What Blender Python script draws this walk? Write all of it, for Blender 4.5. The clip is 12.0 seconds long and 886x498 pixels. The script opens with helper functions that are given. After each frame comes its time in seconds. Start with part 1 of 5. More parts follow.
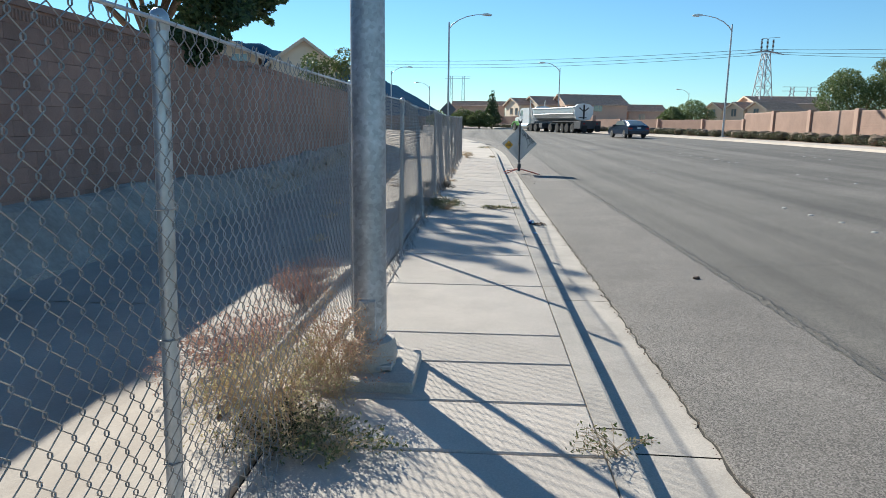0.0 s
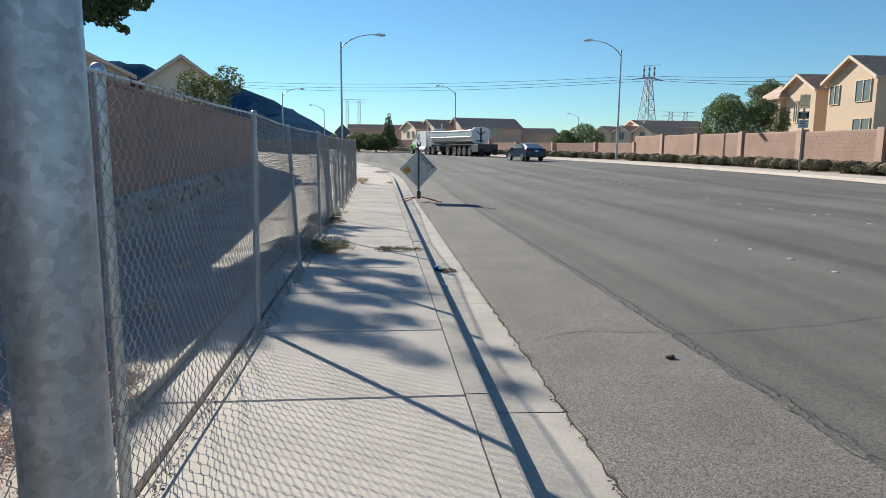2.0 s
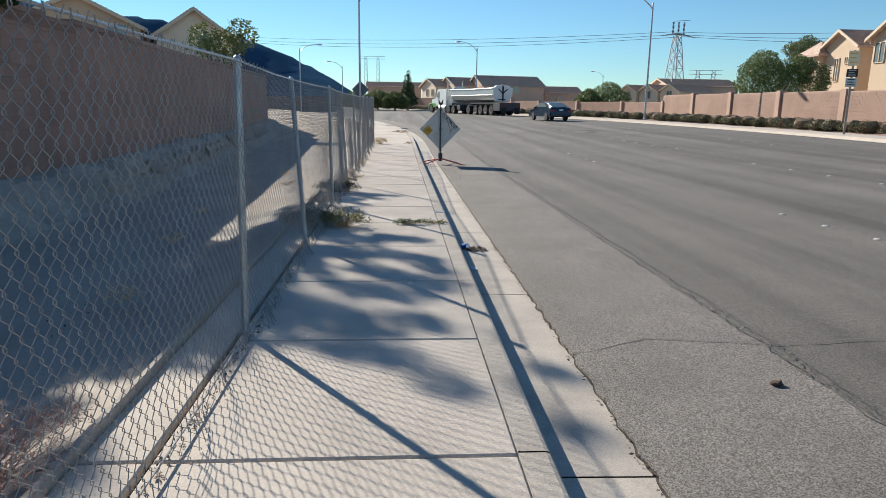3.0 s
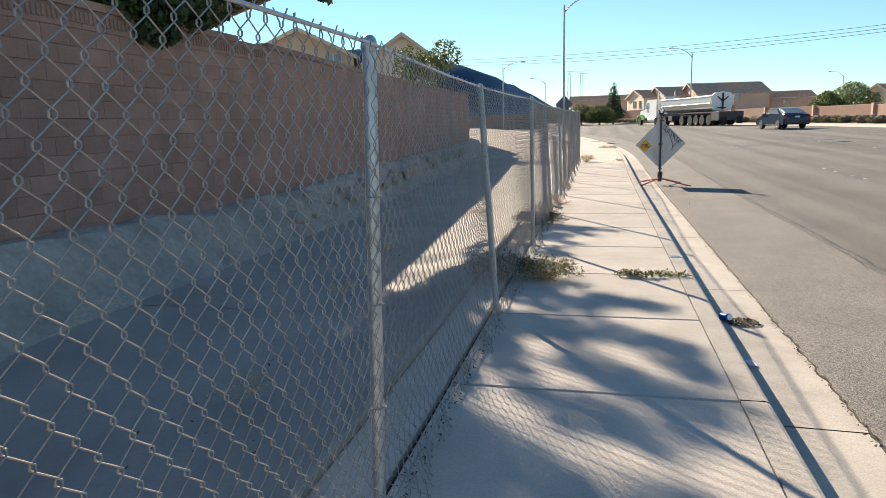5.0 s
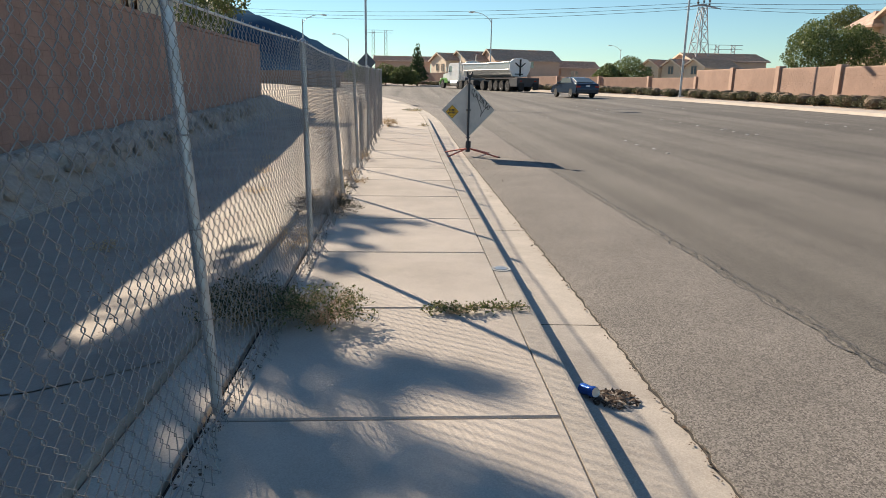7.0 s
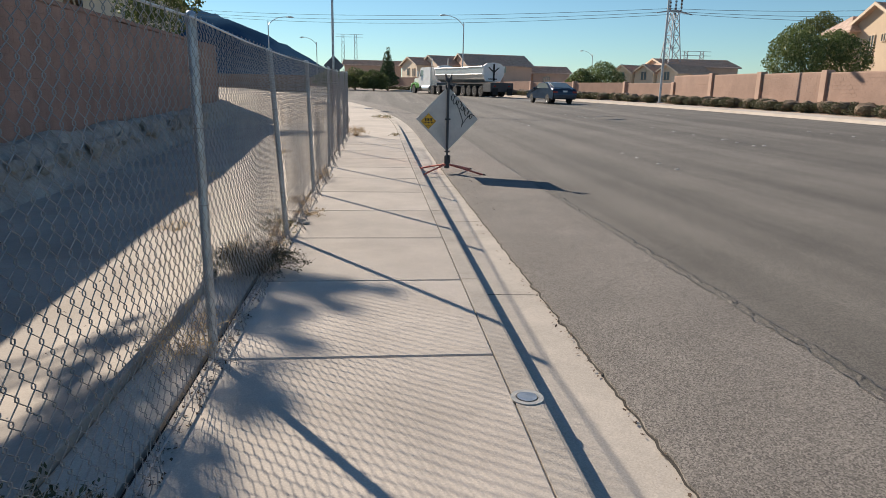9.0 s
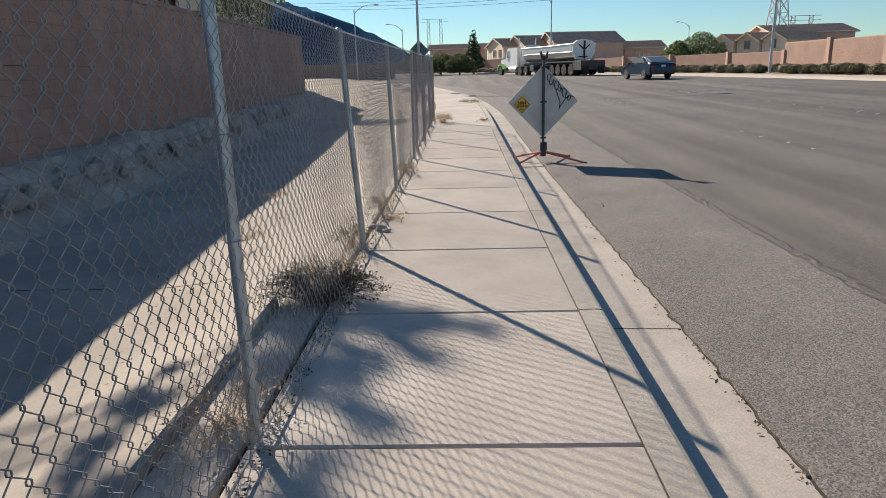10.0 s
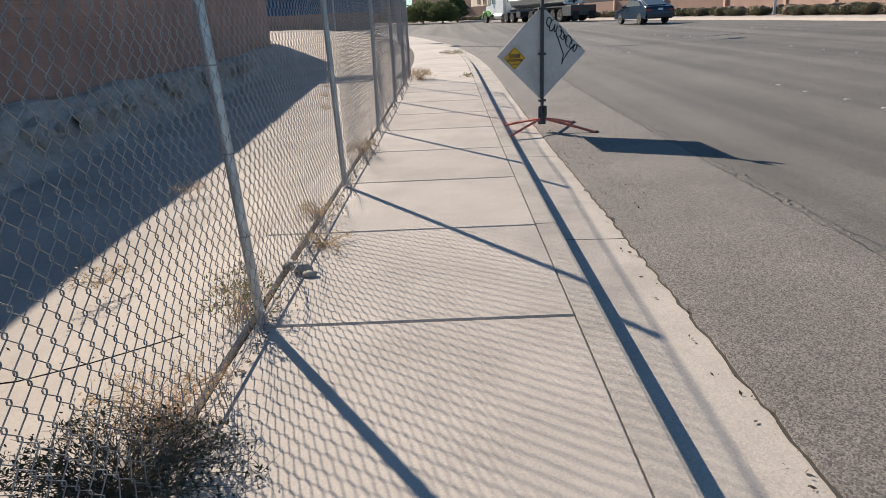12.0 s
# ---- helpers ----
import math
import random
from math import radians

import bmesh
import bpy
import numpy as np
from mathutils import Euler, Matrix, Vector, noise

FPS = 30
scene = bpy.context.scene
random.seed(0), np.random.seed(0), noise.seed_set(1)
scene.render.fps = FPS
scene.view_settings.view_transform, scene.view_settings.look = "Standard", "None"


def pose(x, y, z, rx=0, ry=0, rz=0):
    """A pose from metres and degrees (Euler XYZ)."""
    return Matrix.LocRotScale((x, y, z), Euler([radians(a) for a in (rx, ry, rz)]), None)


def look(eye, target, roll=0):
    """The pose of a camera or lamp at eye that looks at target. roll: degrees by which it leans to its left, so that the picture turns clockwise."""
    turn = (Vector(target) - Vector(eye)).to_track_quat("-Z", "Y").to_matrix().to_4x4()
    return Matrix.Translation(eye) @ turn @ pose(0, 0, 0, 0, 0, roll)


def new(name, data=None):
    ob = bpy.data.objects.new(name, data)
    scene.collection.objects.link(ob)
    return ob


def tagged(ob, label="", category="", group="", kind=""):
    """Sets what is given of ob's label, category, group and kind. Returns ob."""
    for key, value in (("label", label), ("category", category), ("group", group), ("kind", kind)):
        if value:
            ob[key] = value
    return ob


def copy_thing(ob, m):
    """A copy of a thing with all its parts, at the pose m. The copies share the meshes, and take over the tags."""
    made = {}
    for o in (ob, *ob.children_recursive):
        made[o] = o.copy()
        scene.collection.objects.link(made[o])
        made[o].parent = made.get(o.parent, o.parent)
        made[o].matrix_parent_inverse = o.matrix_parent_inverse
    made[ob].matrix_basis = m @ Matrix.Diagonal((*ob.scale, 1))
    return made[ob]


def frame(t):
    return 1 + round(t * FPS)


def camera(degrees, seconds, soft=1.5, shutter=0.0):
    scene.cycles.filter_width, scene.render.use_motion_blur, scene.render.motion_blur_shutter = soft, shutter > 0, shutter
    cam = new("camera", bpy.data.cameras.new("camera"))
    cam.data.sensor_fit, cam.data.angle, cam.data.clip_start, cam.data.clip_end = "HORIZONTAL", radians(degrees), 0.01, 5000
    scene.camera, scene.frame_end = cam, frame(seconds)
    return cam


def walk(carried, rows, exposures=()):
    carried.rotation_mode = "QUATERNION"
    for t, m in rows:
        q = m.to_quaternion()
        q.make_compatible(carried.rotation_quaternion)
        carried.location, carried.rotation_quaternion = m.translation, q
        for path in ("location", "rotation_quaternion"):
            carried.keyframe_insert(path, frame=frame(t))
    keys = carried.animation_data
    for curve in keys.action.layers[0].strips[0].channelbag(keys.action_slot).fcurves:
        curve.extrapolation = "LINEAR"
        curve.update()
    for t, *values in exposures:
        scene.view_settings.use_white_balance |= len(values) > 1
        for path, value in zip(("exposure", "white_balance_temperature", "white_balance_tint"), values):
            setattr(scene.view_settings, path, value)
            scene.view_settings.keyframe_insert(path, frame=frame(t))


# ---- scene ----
cam = camera(67.6, 12.0, soft=0.55)
PATH = [
    (0, (-0.066, -2.783, 1.505), (-0.177, -0.82, 1.138), 0.7),
    (0.5, (-0.082, -2.098, 1.489), (0.057, -0.136, 1.127), -1.0),
    (1, (-0.068, -1.574, 1.509), (0.093, 0.397, 1.213), -0.2),
    (1.5, (-0.014, -1.002, 1.475), (0.213, 0.961, 1.166), -0.3),
    (2, (0.015, -0.49, 1.513), (0.203, 1.479, 1.217), 0.5),
    (2.5, (0.09, 0.106, 1.469), (0.367, 2.055, 1.115), -1.2),
    (2.7, (0.064, 0.387, 1.504), (0.276, 2.33, 1.08), 0.0),
    (4.3, (-0.122, 2.027, 1.519), (-0.224, 3.994, 1.176), -1.5),
    (4.5, (-0.092, 2.285, 1.507), (-0.291, 4.235, 1.11), -1.9),
    (5, (-0.205, 2.866, 1.496), (-0.667, 4.777, 1.132), -1.6),
    (5.5, (-0.168, 3.527, 1.479), (-0.42, 5.456, 1.014), -0.6),
    (6, (-0.192, 4.116, 1.465), (-0.306, 6.057, 0.995), 1.3),
    (6.5, (-0.115, 4.67, 1.478), (-0.09, 6.622, 1.043), -0.7),
    (7, (-0.174, 5.271, 1.474), (-0.062, 7.208, 0.99), 1.0),
    (7.2, (-0.128, 5.499, 1.506), (0.056, 7.438, 1.051), 0.7),
    (8.8, (-0.112, 7.318, 1.475), (0.001, 9.265, 1.033), 0.6),
    (9, (-0.121, 7.557, 1.469), (0.076, 9.492, 1.0), 1.2),
    (9.5, (-0.053, 8.139, 1.461), (0.105, 10.073, 0.978), -0.4),
    (10, (-0.151, 8.694, 1.446), (-0.221, 10.626, 0.931), -1.6),
    (10.5, (-0.113, 9.272, 1.41), (-0.197, 11.174, 0.8), -1.9),
    (11, (-0.085, 9.874, 1.412), (-0.138, 11.793, 0.851), -3.5),
    (11.5, (-0.055, 10.513, 1.406), (-0.063, 12.409, 0.771), -1.8),
    (12, (-0.031, 11.134, 1.391), (-0.071, 13.025, 0.74), -2.7),
]
walk(cam, [(t, look(eye, target, roll)) for t, eye, target, roll in PATH],
     [(0.0, 0.84, 6400, 4), (0.5, 0.73, 6290, 3.5), (1.5, 0.64, 6380, 4.5), (2.5, 0.67, 6620, 6.5), (4.5, 0.88, 7100, 9.5), (5.0, 1.15, 7600, 10), (5.5, 1.06, 7350, 9.5), (6.0, 1.06, 7550, 11), (6.5, 0.85, 7550, 11), (7.0, 0.8, 7700, 11.5), (9.5, 0.54, 7150, 11.5), (10.5, 0.65, 7150, 12), (11.0, 0.74, 7000, 11.5), (12.0, 0.69, 7000, 12)])

# ---- world, sun, exposure ----
SUN_DIR = Vector((-0.557, 0.83, 0.53)).normalized()      # towards the sun
world = bpy.data.worlds.new("world")
scene.world = world
world.use_nodes = True
wn = world.node_tree.nodes
sky = wn.new("ShaderNodeTexSky")
sky.sky_type = "NISHITA"
sky.sun_disc = False
sky.sun_elevation = math.asin(SUN_DIR.z)
sky.sun_rotation = math.atan2(SUN_DIR.x, SUN_DIR.y)
sky.air_density, sky.dust_density, sky.ozone_density = 1.0, 0.0, 4.5
tinted = wn.new("ShaderNodeMix")
tinted.data_type, tinted.blend_type = "RGBA", "MULTIPLY"
tinted.inputs[0].default_value = 1.0
tinted.inputs[7].default_value = (0.77, 1.0, 1.09, 1)
world.node_tree.links.new(sky.outputs[0], tinted.inputs[6])
world.node_tree.links.new(tinted.outputs[2], wn["Background"].inputs[0])
wn["Background"].inputs[1].default_value = 0.072
sun_data = bpy.data.lights.new("sun", "SUN")
sun_data.energy, sun_data.angle, sun_data.color = 5.0, radians(0.55), (1.0, 0.93, 0.84)
sun = new("sun", sun_data)
sun.matrix_world = look((0, 0, 60), Vector((0, 0, 60)) - SUN_DIR)


# ---- materials ----
def material(name, base, rough=0.8, metal=0.0, var=0.25, scale=1.0, bump=0.2, bump_scale=60.0, stain=None, stain_scale=0.4, stain_amount=0.5, speck=0.0, rnd=0.0, streak=0.0):
    """A surface with fine grain, broad blotches and a second colour in stains; rnd varies whole objects."""
    m = bpy.data.materials.new(name)
    m.use_nodes = True
    nt = m.node_tree
    n, l = nt.nodes, nt.links
    bsdf = n["Principled BSDF"]
    co = n.new("ShaderNodeTexCoord")
    geo = n.new("ShaderNodeNewGeometry")
    info = n.new("ShaderNodeObjectInfo")
    pos = geo.outputs["Position"]

    def noise_tex(sc, detail=4.0, roughness=0.6):
        t = n.new("ShaderNodeTexNoise")
        t.inputs["Scale"].default_value, t.inputs["Detail"].default_value, t.inputs["Roughness"].default_value = sc, detail, roughness
        l.new(pos, t.inputs["Vector"])
        return t.outputs["Fac"]

    def ramp(fac, lo, hi, a=(0, 0, 0, 1), b=(1, 1, 1, 1)):
        r = n.new("ShaderNodeValToRGB")
        r.color_ramp.elements[0].position, r.color_ramp.elements[1].position = lo, hi
        r.color_ramp.elements[0].color, r.color_ramp.elements[1].color = a, b
        l.new(fac, r.inputs[0])
        return r.outputs[0]

    def mix(fac, a, b, mode="MIX"):
        x = n.new("ShaderNodeMix")
        x.data_type, x.blend_type = "RGBA", mode
        for s, v in ((x.inputs[0], fac), (x.inputs[6], a), (x.inputs[7], b)):
            if hasattr(v, "links"):
                l.new(v, s)
            else:
                s.default_value = v if isinstance(v, (int, float)) else (*v, 1)
        return x.outputs[2]

    lo, hi = 1 - var, 1 + var
    broad = ramp(noise_tex(scale), 0.3, 0.7, (lo, lo, lo, 1), (hi, hi, hi, 1))
    fine = ramp(noise_tex(bump_scale, 3.0), 0.25, 0.75, (1 - var * 0.6,) * 3 + (1,), (1 + var * 0.6,) * 3 + (1,))
    col = mix(1.0, base, broad, "MULTIPLY")
    col = mix(1.0, col, fine, "MULTIPLY")
    if stain:
        fac = ramp(noise_tex(stain_scale, 6.0, 0.65), 0.5, 0.72, (0, 0, 0, 1), (stain_amount,) * 3 + (1,))
        col = mix(fac, col, stain)
    if streak:
        mp = n.new("ShaderNodeMapping")
        mp.inputs["Scale"].default_value = (1.0, 0.02, 0.1)
        l.new(pos, mp.inputs["Vector"])
        t = n.new("ShaderNodeTexNoise")
        t.inputs["Scale"].default_value, t.inputs["Detail"].default_value = 1.0, 3.0
        l.new(mp.outputs[0], t.inputs["Vector"])
        col = mix(1.0, col, ramp(t.outputs["Fac"], 0.35, 0.62, (1 - streak,) * 3 + (1,), (1 + streak * 0.4,) * 3 + (1,)), "MULTIPLY")
    if speck:
        v = n.new("ShaderNodeTexVoronoi")
        v.inputs["Scale"].default_value = bump_scale * 1.6
        l.new(pos, v.inputs["Vector"])
        sp = ramp(v.outputs["Color"], 0.2, 0.95, (1 - speck,) * 3 + (1,), (1 + speck,) * 3 + (1,))
        col = mix(1.0, col, sp, "MULTIPLY")
    if rnd:
        rr = ramp(info.outputs["Random"], 0.0, 1.0, (1 - rnd,) * 3 + (1,), (1 + rnd,) * 3 + (1,))
        col = mix(1.0, col, rr, "MULTIPLY")
    l.new(col, bsdf.inputs["Base Color"])
    bsdf.inputs["Roughness"].default_value, bsdf.inputs["Metallic"].default_value = rough, metal
    if bump:
        b = n.new("ShaderNodeBump")
        b.inputs["Strength"].default_value, b.inputs["Distance"].default_value = bump, 0.01
        l.new(noise_tex(bump_scale, 5.0, 0.7), b.inputs["Height"])
        l.new(b.outputs[0], bsdf.inputs["Normal"])
    return m


CONCRETE = material("sidewalk_concrete", (0.50, 0.44, 0.38), 0.9, var=0.10, scale=1.6, bump=0.25, bump_scale=90, stain=(0.36, 0.31, 0.26), stain_scale=0.9, stain_amount=0.5, rnd=0.06, speck=0.08)
KERB = material("kerb_concrete", (0.45, 0.40, 0.345), 0.9, var=0.14, scale=2.2, bump=0.3, bump_scale=80, stain=(0.27, 0.24, 0.21), stain_scale=1.3, stain_amount=0.6, rnd=0.05, speck=0.10)
JOINT = material("joint_dirt", (0.05, 0.045, 0.04), 0.95, var=0.3, scale=8, bump=0.3)
ASPHALT = material("asphalt", (0.147, 0.134, 0.117), 0.85, var=0.16, scale=0.35, bump=0.6, bump_scale=90, stain=(0.118, 0.108, 0.096), stain_scale=0.16, stain_amount=0.6, speck=0.5, streak=0.36)
ASPHALT_EDGE = material("coarse_asphalt", (0.198, 0.178, 0.159), 0.9, var=0.14, scale=1.1, bump=0.7, bump_scale=85, stain=(0.15, 0.14, 0.127), stain_scale=0.7, stain_amount=0.3, speck=0.55)
SEAL = material("crack_sealant", (0.095, 0.09, 0.083), 0.6, var=0.3, scale=6, bump=0.4)
SAND = material("desert_soil", (0.46, 0.38, 0.30), 0.95, var=0.15, scale=0.35, bump=0.7, bump_scale=22, stain=(0.33, 0.26, 0.20), stain_scale=0.25, stain_amount=0.7, speck=0.15)
CHANNEL = material("channel_concrete", (0.365, 0.32, 0.275), 0.92, var=0.14, scale=0.8, bump=0.4, bump_scale=50, stain=(0.27, 0.22, 0.18), stain_scale=0.6, stain_amount=0.75)
BANK = material("bank_rock", (0.36, 0.32, 0.275), 0.95, var=0.25, scale=1.4, bump=0.9, bump_scale=14, stain=(0.26, 0.22, 0.18), stain_scale=1.2, stain_amount=0.7)
BLOCK = material("wall_block", (0.335, 0.20, 0.155), 0.92, var=0.18, scale=1.2, bump=0.6, bump_scale=45, stain=(0.23, 0.145, 0.115), stain_scale=0.5, stain_amount=0.5, rnd=0.10)
MORTAR = material("mortar", (0.30, 0.185, 0.146), 0.95, var=0.2, scale=3, bump=0.4)
PINK_WALL = material("split_face_block", (0.31, 0.205, 0.16), 0.92, var=0.12, scale=0.8, bump=0.6, bump_scale=18, stain=(0.25, 0.165, 0.125), stain_scale=0.6, stain_amount=0.5, rnd=0.07)
PILASTER = material("pilaster_block", (0.39, 0.265, 0.205), 0.92, var=0.1, scale=1.5, bump=0.4, bump_scale=30)
GALV = material("galvanised_steel", (0.50, 0.52, 0.53), 0.42, 0.75, var=0.14, scale=9, bump=0.08, bump_scale=40, stain=(0.33, 0.32, 0.30), stain_scale=3.0, stain_amount=0.55)
POLE_STEEL = material("spangled_pole_steel", (0.43, 0.45, 0.47), 0.45, 0.65, var=0.18, scale=7, bump=0.05, bump_scale=26, stain=(0.28, 0.28, 0.28), stain_scale=2.2, stain_amount=0.6, speck=0.16)
WIRE = material("fence_wire", (0.36, 0.35, 0.34), 0.5, 0.7, var=0.2, scale=6, bump=0.0, stain=(0.22, 0.19, 0.16), stain_scale=1.5, stain_amount=0.6)
DARK_STEEL = material("dark_steel", (0.06, 0.06, 0.065), 0.55, 0.3, var=0.2, scale=5, bump=0.1)
STUCCO_A = material("tan_stucco", (0.52, 0.40, 0.29), 0.93, var=0.07, scale=0.6, bump=0.25, bump_scale=30, stain=(0.47, 0.36, 0.265), stain_scale=0.3, stain_amount=0.5)
STUCCO_B = material("pale_stucco", (0.70, 0.58, 0.45), 0.93, var=0.07, scale=0.6, bump=0.25, bump_scale=30)
STUCCO_C = material("rose_stucco", (0.56, 0.39, 0.30), 0.93, var=0.07, scale=0.6, bump=0.25, bump_scale=30)
TRIM = material("cream_trim", (0.58, 0.47, 0.36), 0.85, var=0.05, scale=2, bump=0.1)
ROOF_TILE = material("roof_tile", (0.46, 0.335, 0.27), 0.9, var=0.22, scale=2.5, bump=0.3, bump_scale=25, stain=(0.36, 0.25, 0.20), stain_scale=1.2, stain_amount=0.6, rnd=0.10)
WHITE = material("white_paint", (0.78, 0.78, 0.76), 0.4, var=0.05, scale=3, bump=0.03, stain=(0.5, 0.47, 0.42), stain_scale=1.5, stain_amount=0.4)
GREEN_PAINT = material("green_paint", (0.16, 0.42, 0.10), 0.3, var=0.06, scale=3, bump=0.0)
ALU = material("aluminium", (0.60, 0.60, 0.60), 0.35, 0.85, var=0.08, scale=3, bump=0.05, stain=(0.4, 0.38, 0.35), stain_scale=1.0, stain_amount=0.5)
RUBBER = material("tyre_rubber", (0.022, 0.021, 0.02), 0.85, var=0.3, scale=6, bump=0.2)
CAR_PAINT = material("dark_blue_paint", (0.025, 0.035, 0.055), 0.2, 0.35, var=0.05, scale=2, bump=0.0)
RED_LAMP = material("red_lens", (0.35, 0.02, 0.015), 0.25, var=0.05, bump=0.0)
ORANGE = material("faded_orange_steel", (0.62, 0.16, 0.11), 0.55, 0.1, var=0.15, scale=12, bump=0.1, stain=(0.4, 0.3, 0.26), stain_scale=8, stain_amount=0.5)
SIGN_BACK = material("grey_sign_back", (0.56, 0.525, 0.48), 0.6, 0.0, var=0.08, scale=3, bump=0.05, bump_scale=25, stain=(0.30, 0.29, 0.27), stain_scale=2.5, stain_amount=0.5)
DARK_SIGN = material("dark_sign_back", (0.10, 0.12, 0.145), 0.6, 0.2, var=0.08, scale=3, bump=0.05)
YELLOW = material("yellow_decal", (0.78, 0.42, 0.03), 0.55, var=0.06, scale=10, bump=0.0)
BLACK = material("black_print", (0.015, 0.015, 0.016), 0.6, var=0.1, bump=0.0)
ORANGE_FACE = material("orange_sign_face", (0.85, 0.25, 0.03), 0.5, var=0.05, scale=5, bump=0.0)
BARK = material("bark", (0.16, 0.115, 0.08), 0.95, var=0.3, scale=6, bump=0.8, bump_scale=30)
PALE_WOOD = material("weathered_pole", (0.30, 0.27, 0.23), 0.9, var=0.2, scale=6, bump=0.4)
DRY = material("dry_stems", (0.52, 0.38, 0.23), 0.9, var=0.3, scale=4, bump=0.0, stain=(0.30, 0.15, 0.12), stain_scale=2.0, stain_amount=0.8)
ROCK = material("landscape_gravel", (0.38, 0.27, 0.21), 0.95, var=0.2, scale=1.5, bump=0.9, bump_scale=25, speck=0.3)
# The haze of distance is put into the hill's blue base colour.
HILL = material("far_hill_haze_blue", (0.035, 0.08, 0.135), 1.0, var=0.25, scale=0.012, bump=0.0, stain=(0.022, 0.055, 0.10), stain_scale=0.02, stain_amount=0.7)
LEAD = material("white_marker", (0.42, 0.41, 0.38), 0.5, var=0.08, scale=10, bump=0.1)
BLUE_CAN = material("blue_can", (0.03, 0.14, 0.5), 0.25, 0.5, var=0.1, scale=30, bump=0.0)
DIRT_DARK = material("debris", (0.10, 0.065, 0.045), 0.95, var=0.3, scale=20, bump=0.6)
CABLE = material("power_cable", (0.10, 0.11, 0.13), 0.6, 0.3, var=0.1, bump=0.0)
TOWER_STEEL = material("tower_steel", (0.30, 0.31, 0.33), 0.6, 0.5, var=0.1, scale=1, bump=0.0)
# No sheen on the hill, so its painted haze blue stays even.
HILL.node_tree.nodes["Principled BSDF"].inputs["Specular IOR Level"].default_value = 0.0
CERAMIC = material("brown_insulator", (0.06, 0.035, 0.03), 0.3, var=0.1, bump=0.0)
LIGHT_GLASS = material("lamp_glass", (0.6, 0.6, 0.58), 0.2, var=0.05, bump=0.0)


def leaf_material(name, a, b):
    m = bpy.data.materials.new(name)
    m.use_nodes = True
    n, l = m.node_tree.nodes, m.node_tree.links
    bsdf = n["Principled BSDF"]
    geo = n.new("ShaderNodeNewGeometry")
    r = n.new("ShaderNodeValToRGB")
    r.color_ramp.elements[0].color, r.color_ramp.elements[1].color = (*a, 1), (*b, 1)
    l.new(geo.outputs["Random Per Island"], r.inputs[0])
    l.new(r.outputs[0], bsdf.inputs["Base Color"])
    bsdf.inputs["Roughness"].default_value = 0.6
    tr = n.new("ShaderNodeBsdfTranslucent")
    l.new(r.outputs[0], tr.inputs["Color"])
    mx = n.new("ShaderNodeMixShader")
    mx.inputs[0].default_value = 0.3
    l.new(bsdf.outputs[0], mx.inputs[1]), l.new(tr.outputs[0], mx.inputs[2])
    l.new(mx.outputs[0], n["Material Output"].inputs[0])
    return m


LEAF_DARK = leaf_material("dark_leaves", (0.025, 0.05, 0.02), (0.07, 0.11, 0.035))
LEAF_OLIVE = leaf_material("olive_leaves", (0.07, 0.10, 0.035), (0.16, 0.18, 0.06))
LEAF_GREEN = leaf_material("green_leaves", (0.06, 0.10, 0.03), (0.19, 0.23, 0.08))
PALE_BLUE = material("pale_blue_film", (0.32, 0.42, 0.58), 0.35, var=0.1, scale=20, bump=0.0)
LEAF_SHRUB = leaf_material("shrub_leaves", (0.04, 0.05, 0.022), (0.105, 0.10, 0.05))
CREAM = material("cream_panel", (0.85, 0.70, 0.46), 0.6, var=0.05, scale=3, bump=0.0)
LEAF_WEED = leaf_material("weed_leaves", (0.07, 0.10, 0.03), (0.20, 0.20, 0.08))
LEAF_DRY = leaf_material("dry_weed", (0.44, 0.30, 0.16), (0.70, 0.55, 0.34))
LEAF_STRAW = leaf_material("straw_weed", (0.30, 0.26, 0.10), (0.66, 0.55, 0.30))
RUST_STEM = material("rusty_stems", (0.34, 0.20, 0.17), 0.9, var=0.3, scale=4, bump=0.0)
LEAF_RUST = leaf_material("rusty_weed", (0.34, 0.17, 0.12), (0.58, 0.36, 0.25))
LEAF_DEAD = leaf_material("dark_weed", (0.035, 0.045, 0.022), (0.11, 0.11, 0.055))
DARK_STEM = material("dark_stems", (0.11, 0.085, 0.06), 0.9, var=0.3, scale=4, bump=0.0)

GLASS = bpy.data.materials.new("window_glass")
GLASS.use_nodes = True
_g = GLASS.node_tree.nodes["Principled BSDF"]
_g.inputs["Base Color"].default_value = (0.16, 0.20, 0.205, 1)
_g.inputs["Roughness"].default_value = 0.04
_g.inputs["Specular IOR Level"].default_value = 0.9


# ---- building helpers ----
def finish(bm, mat, smooth=False):
    me = bpy.data.meshes.new("mesh")
    bm.normal_update()
    bm.to_mesh(me)
    bm.free()
    for one in (mat if isinstance(mat, (list, tuple)) else [mat]):
        me.materials.append(one)
    if smooth:
        me.polygons.foreach_set("use_smooth", [True] * len(me.polygons))
        me.set_sharp_from_angle(angle=radians(40))
    return me


def part(name, bm, mat, parent=None, label="", smooth=False):
    """A bmesh as one mesh object, under a thing or part."""
    ob = new(name, bm if isinstance(bm, bpy.types.Mesh) else finish(bm, mat, smooth))
    ob.parent = parent
    if label:
        ob["label"] = label
    return ob


def thing(name, m, label, category, group="", kind=""):
    ob = new(name)
    ob.empty_display_size = 0.2
    ob.matrix_world = m
    return tagged(ob, label, category, group, kind)


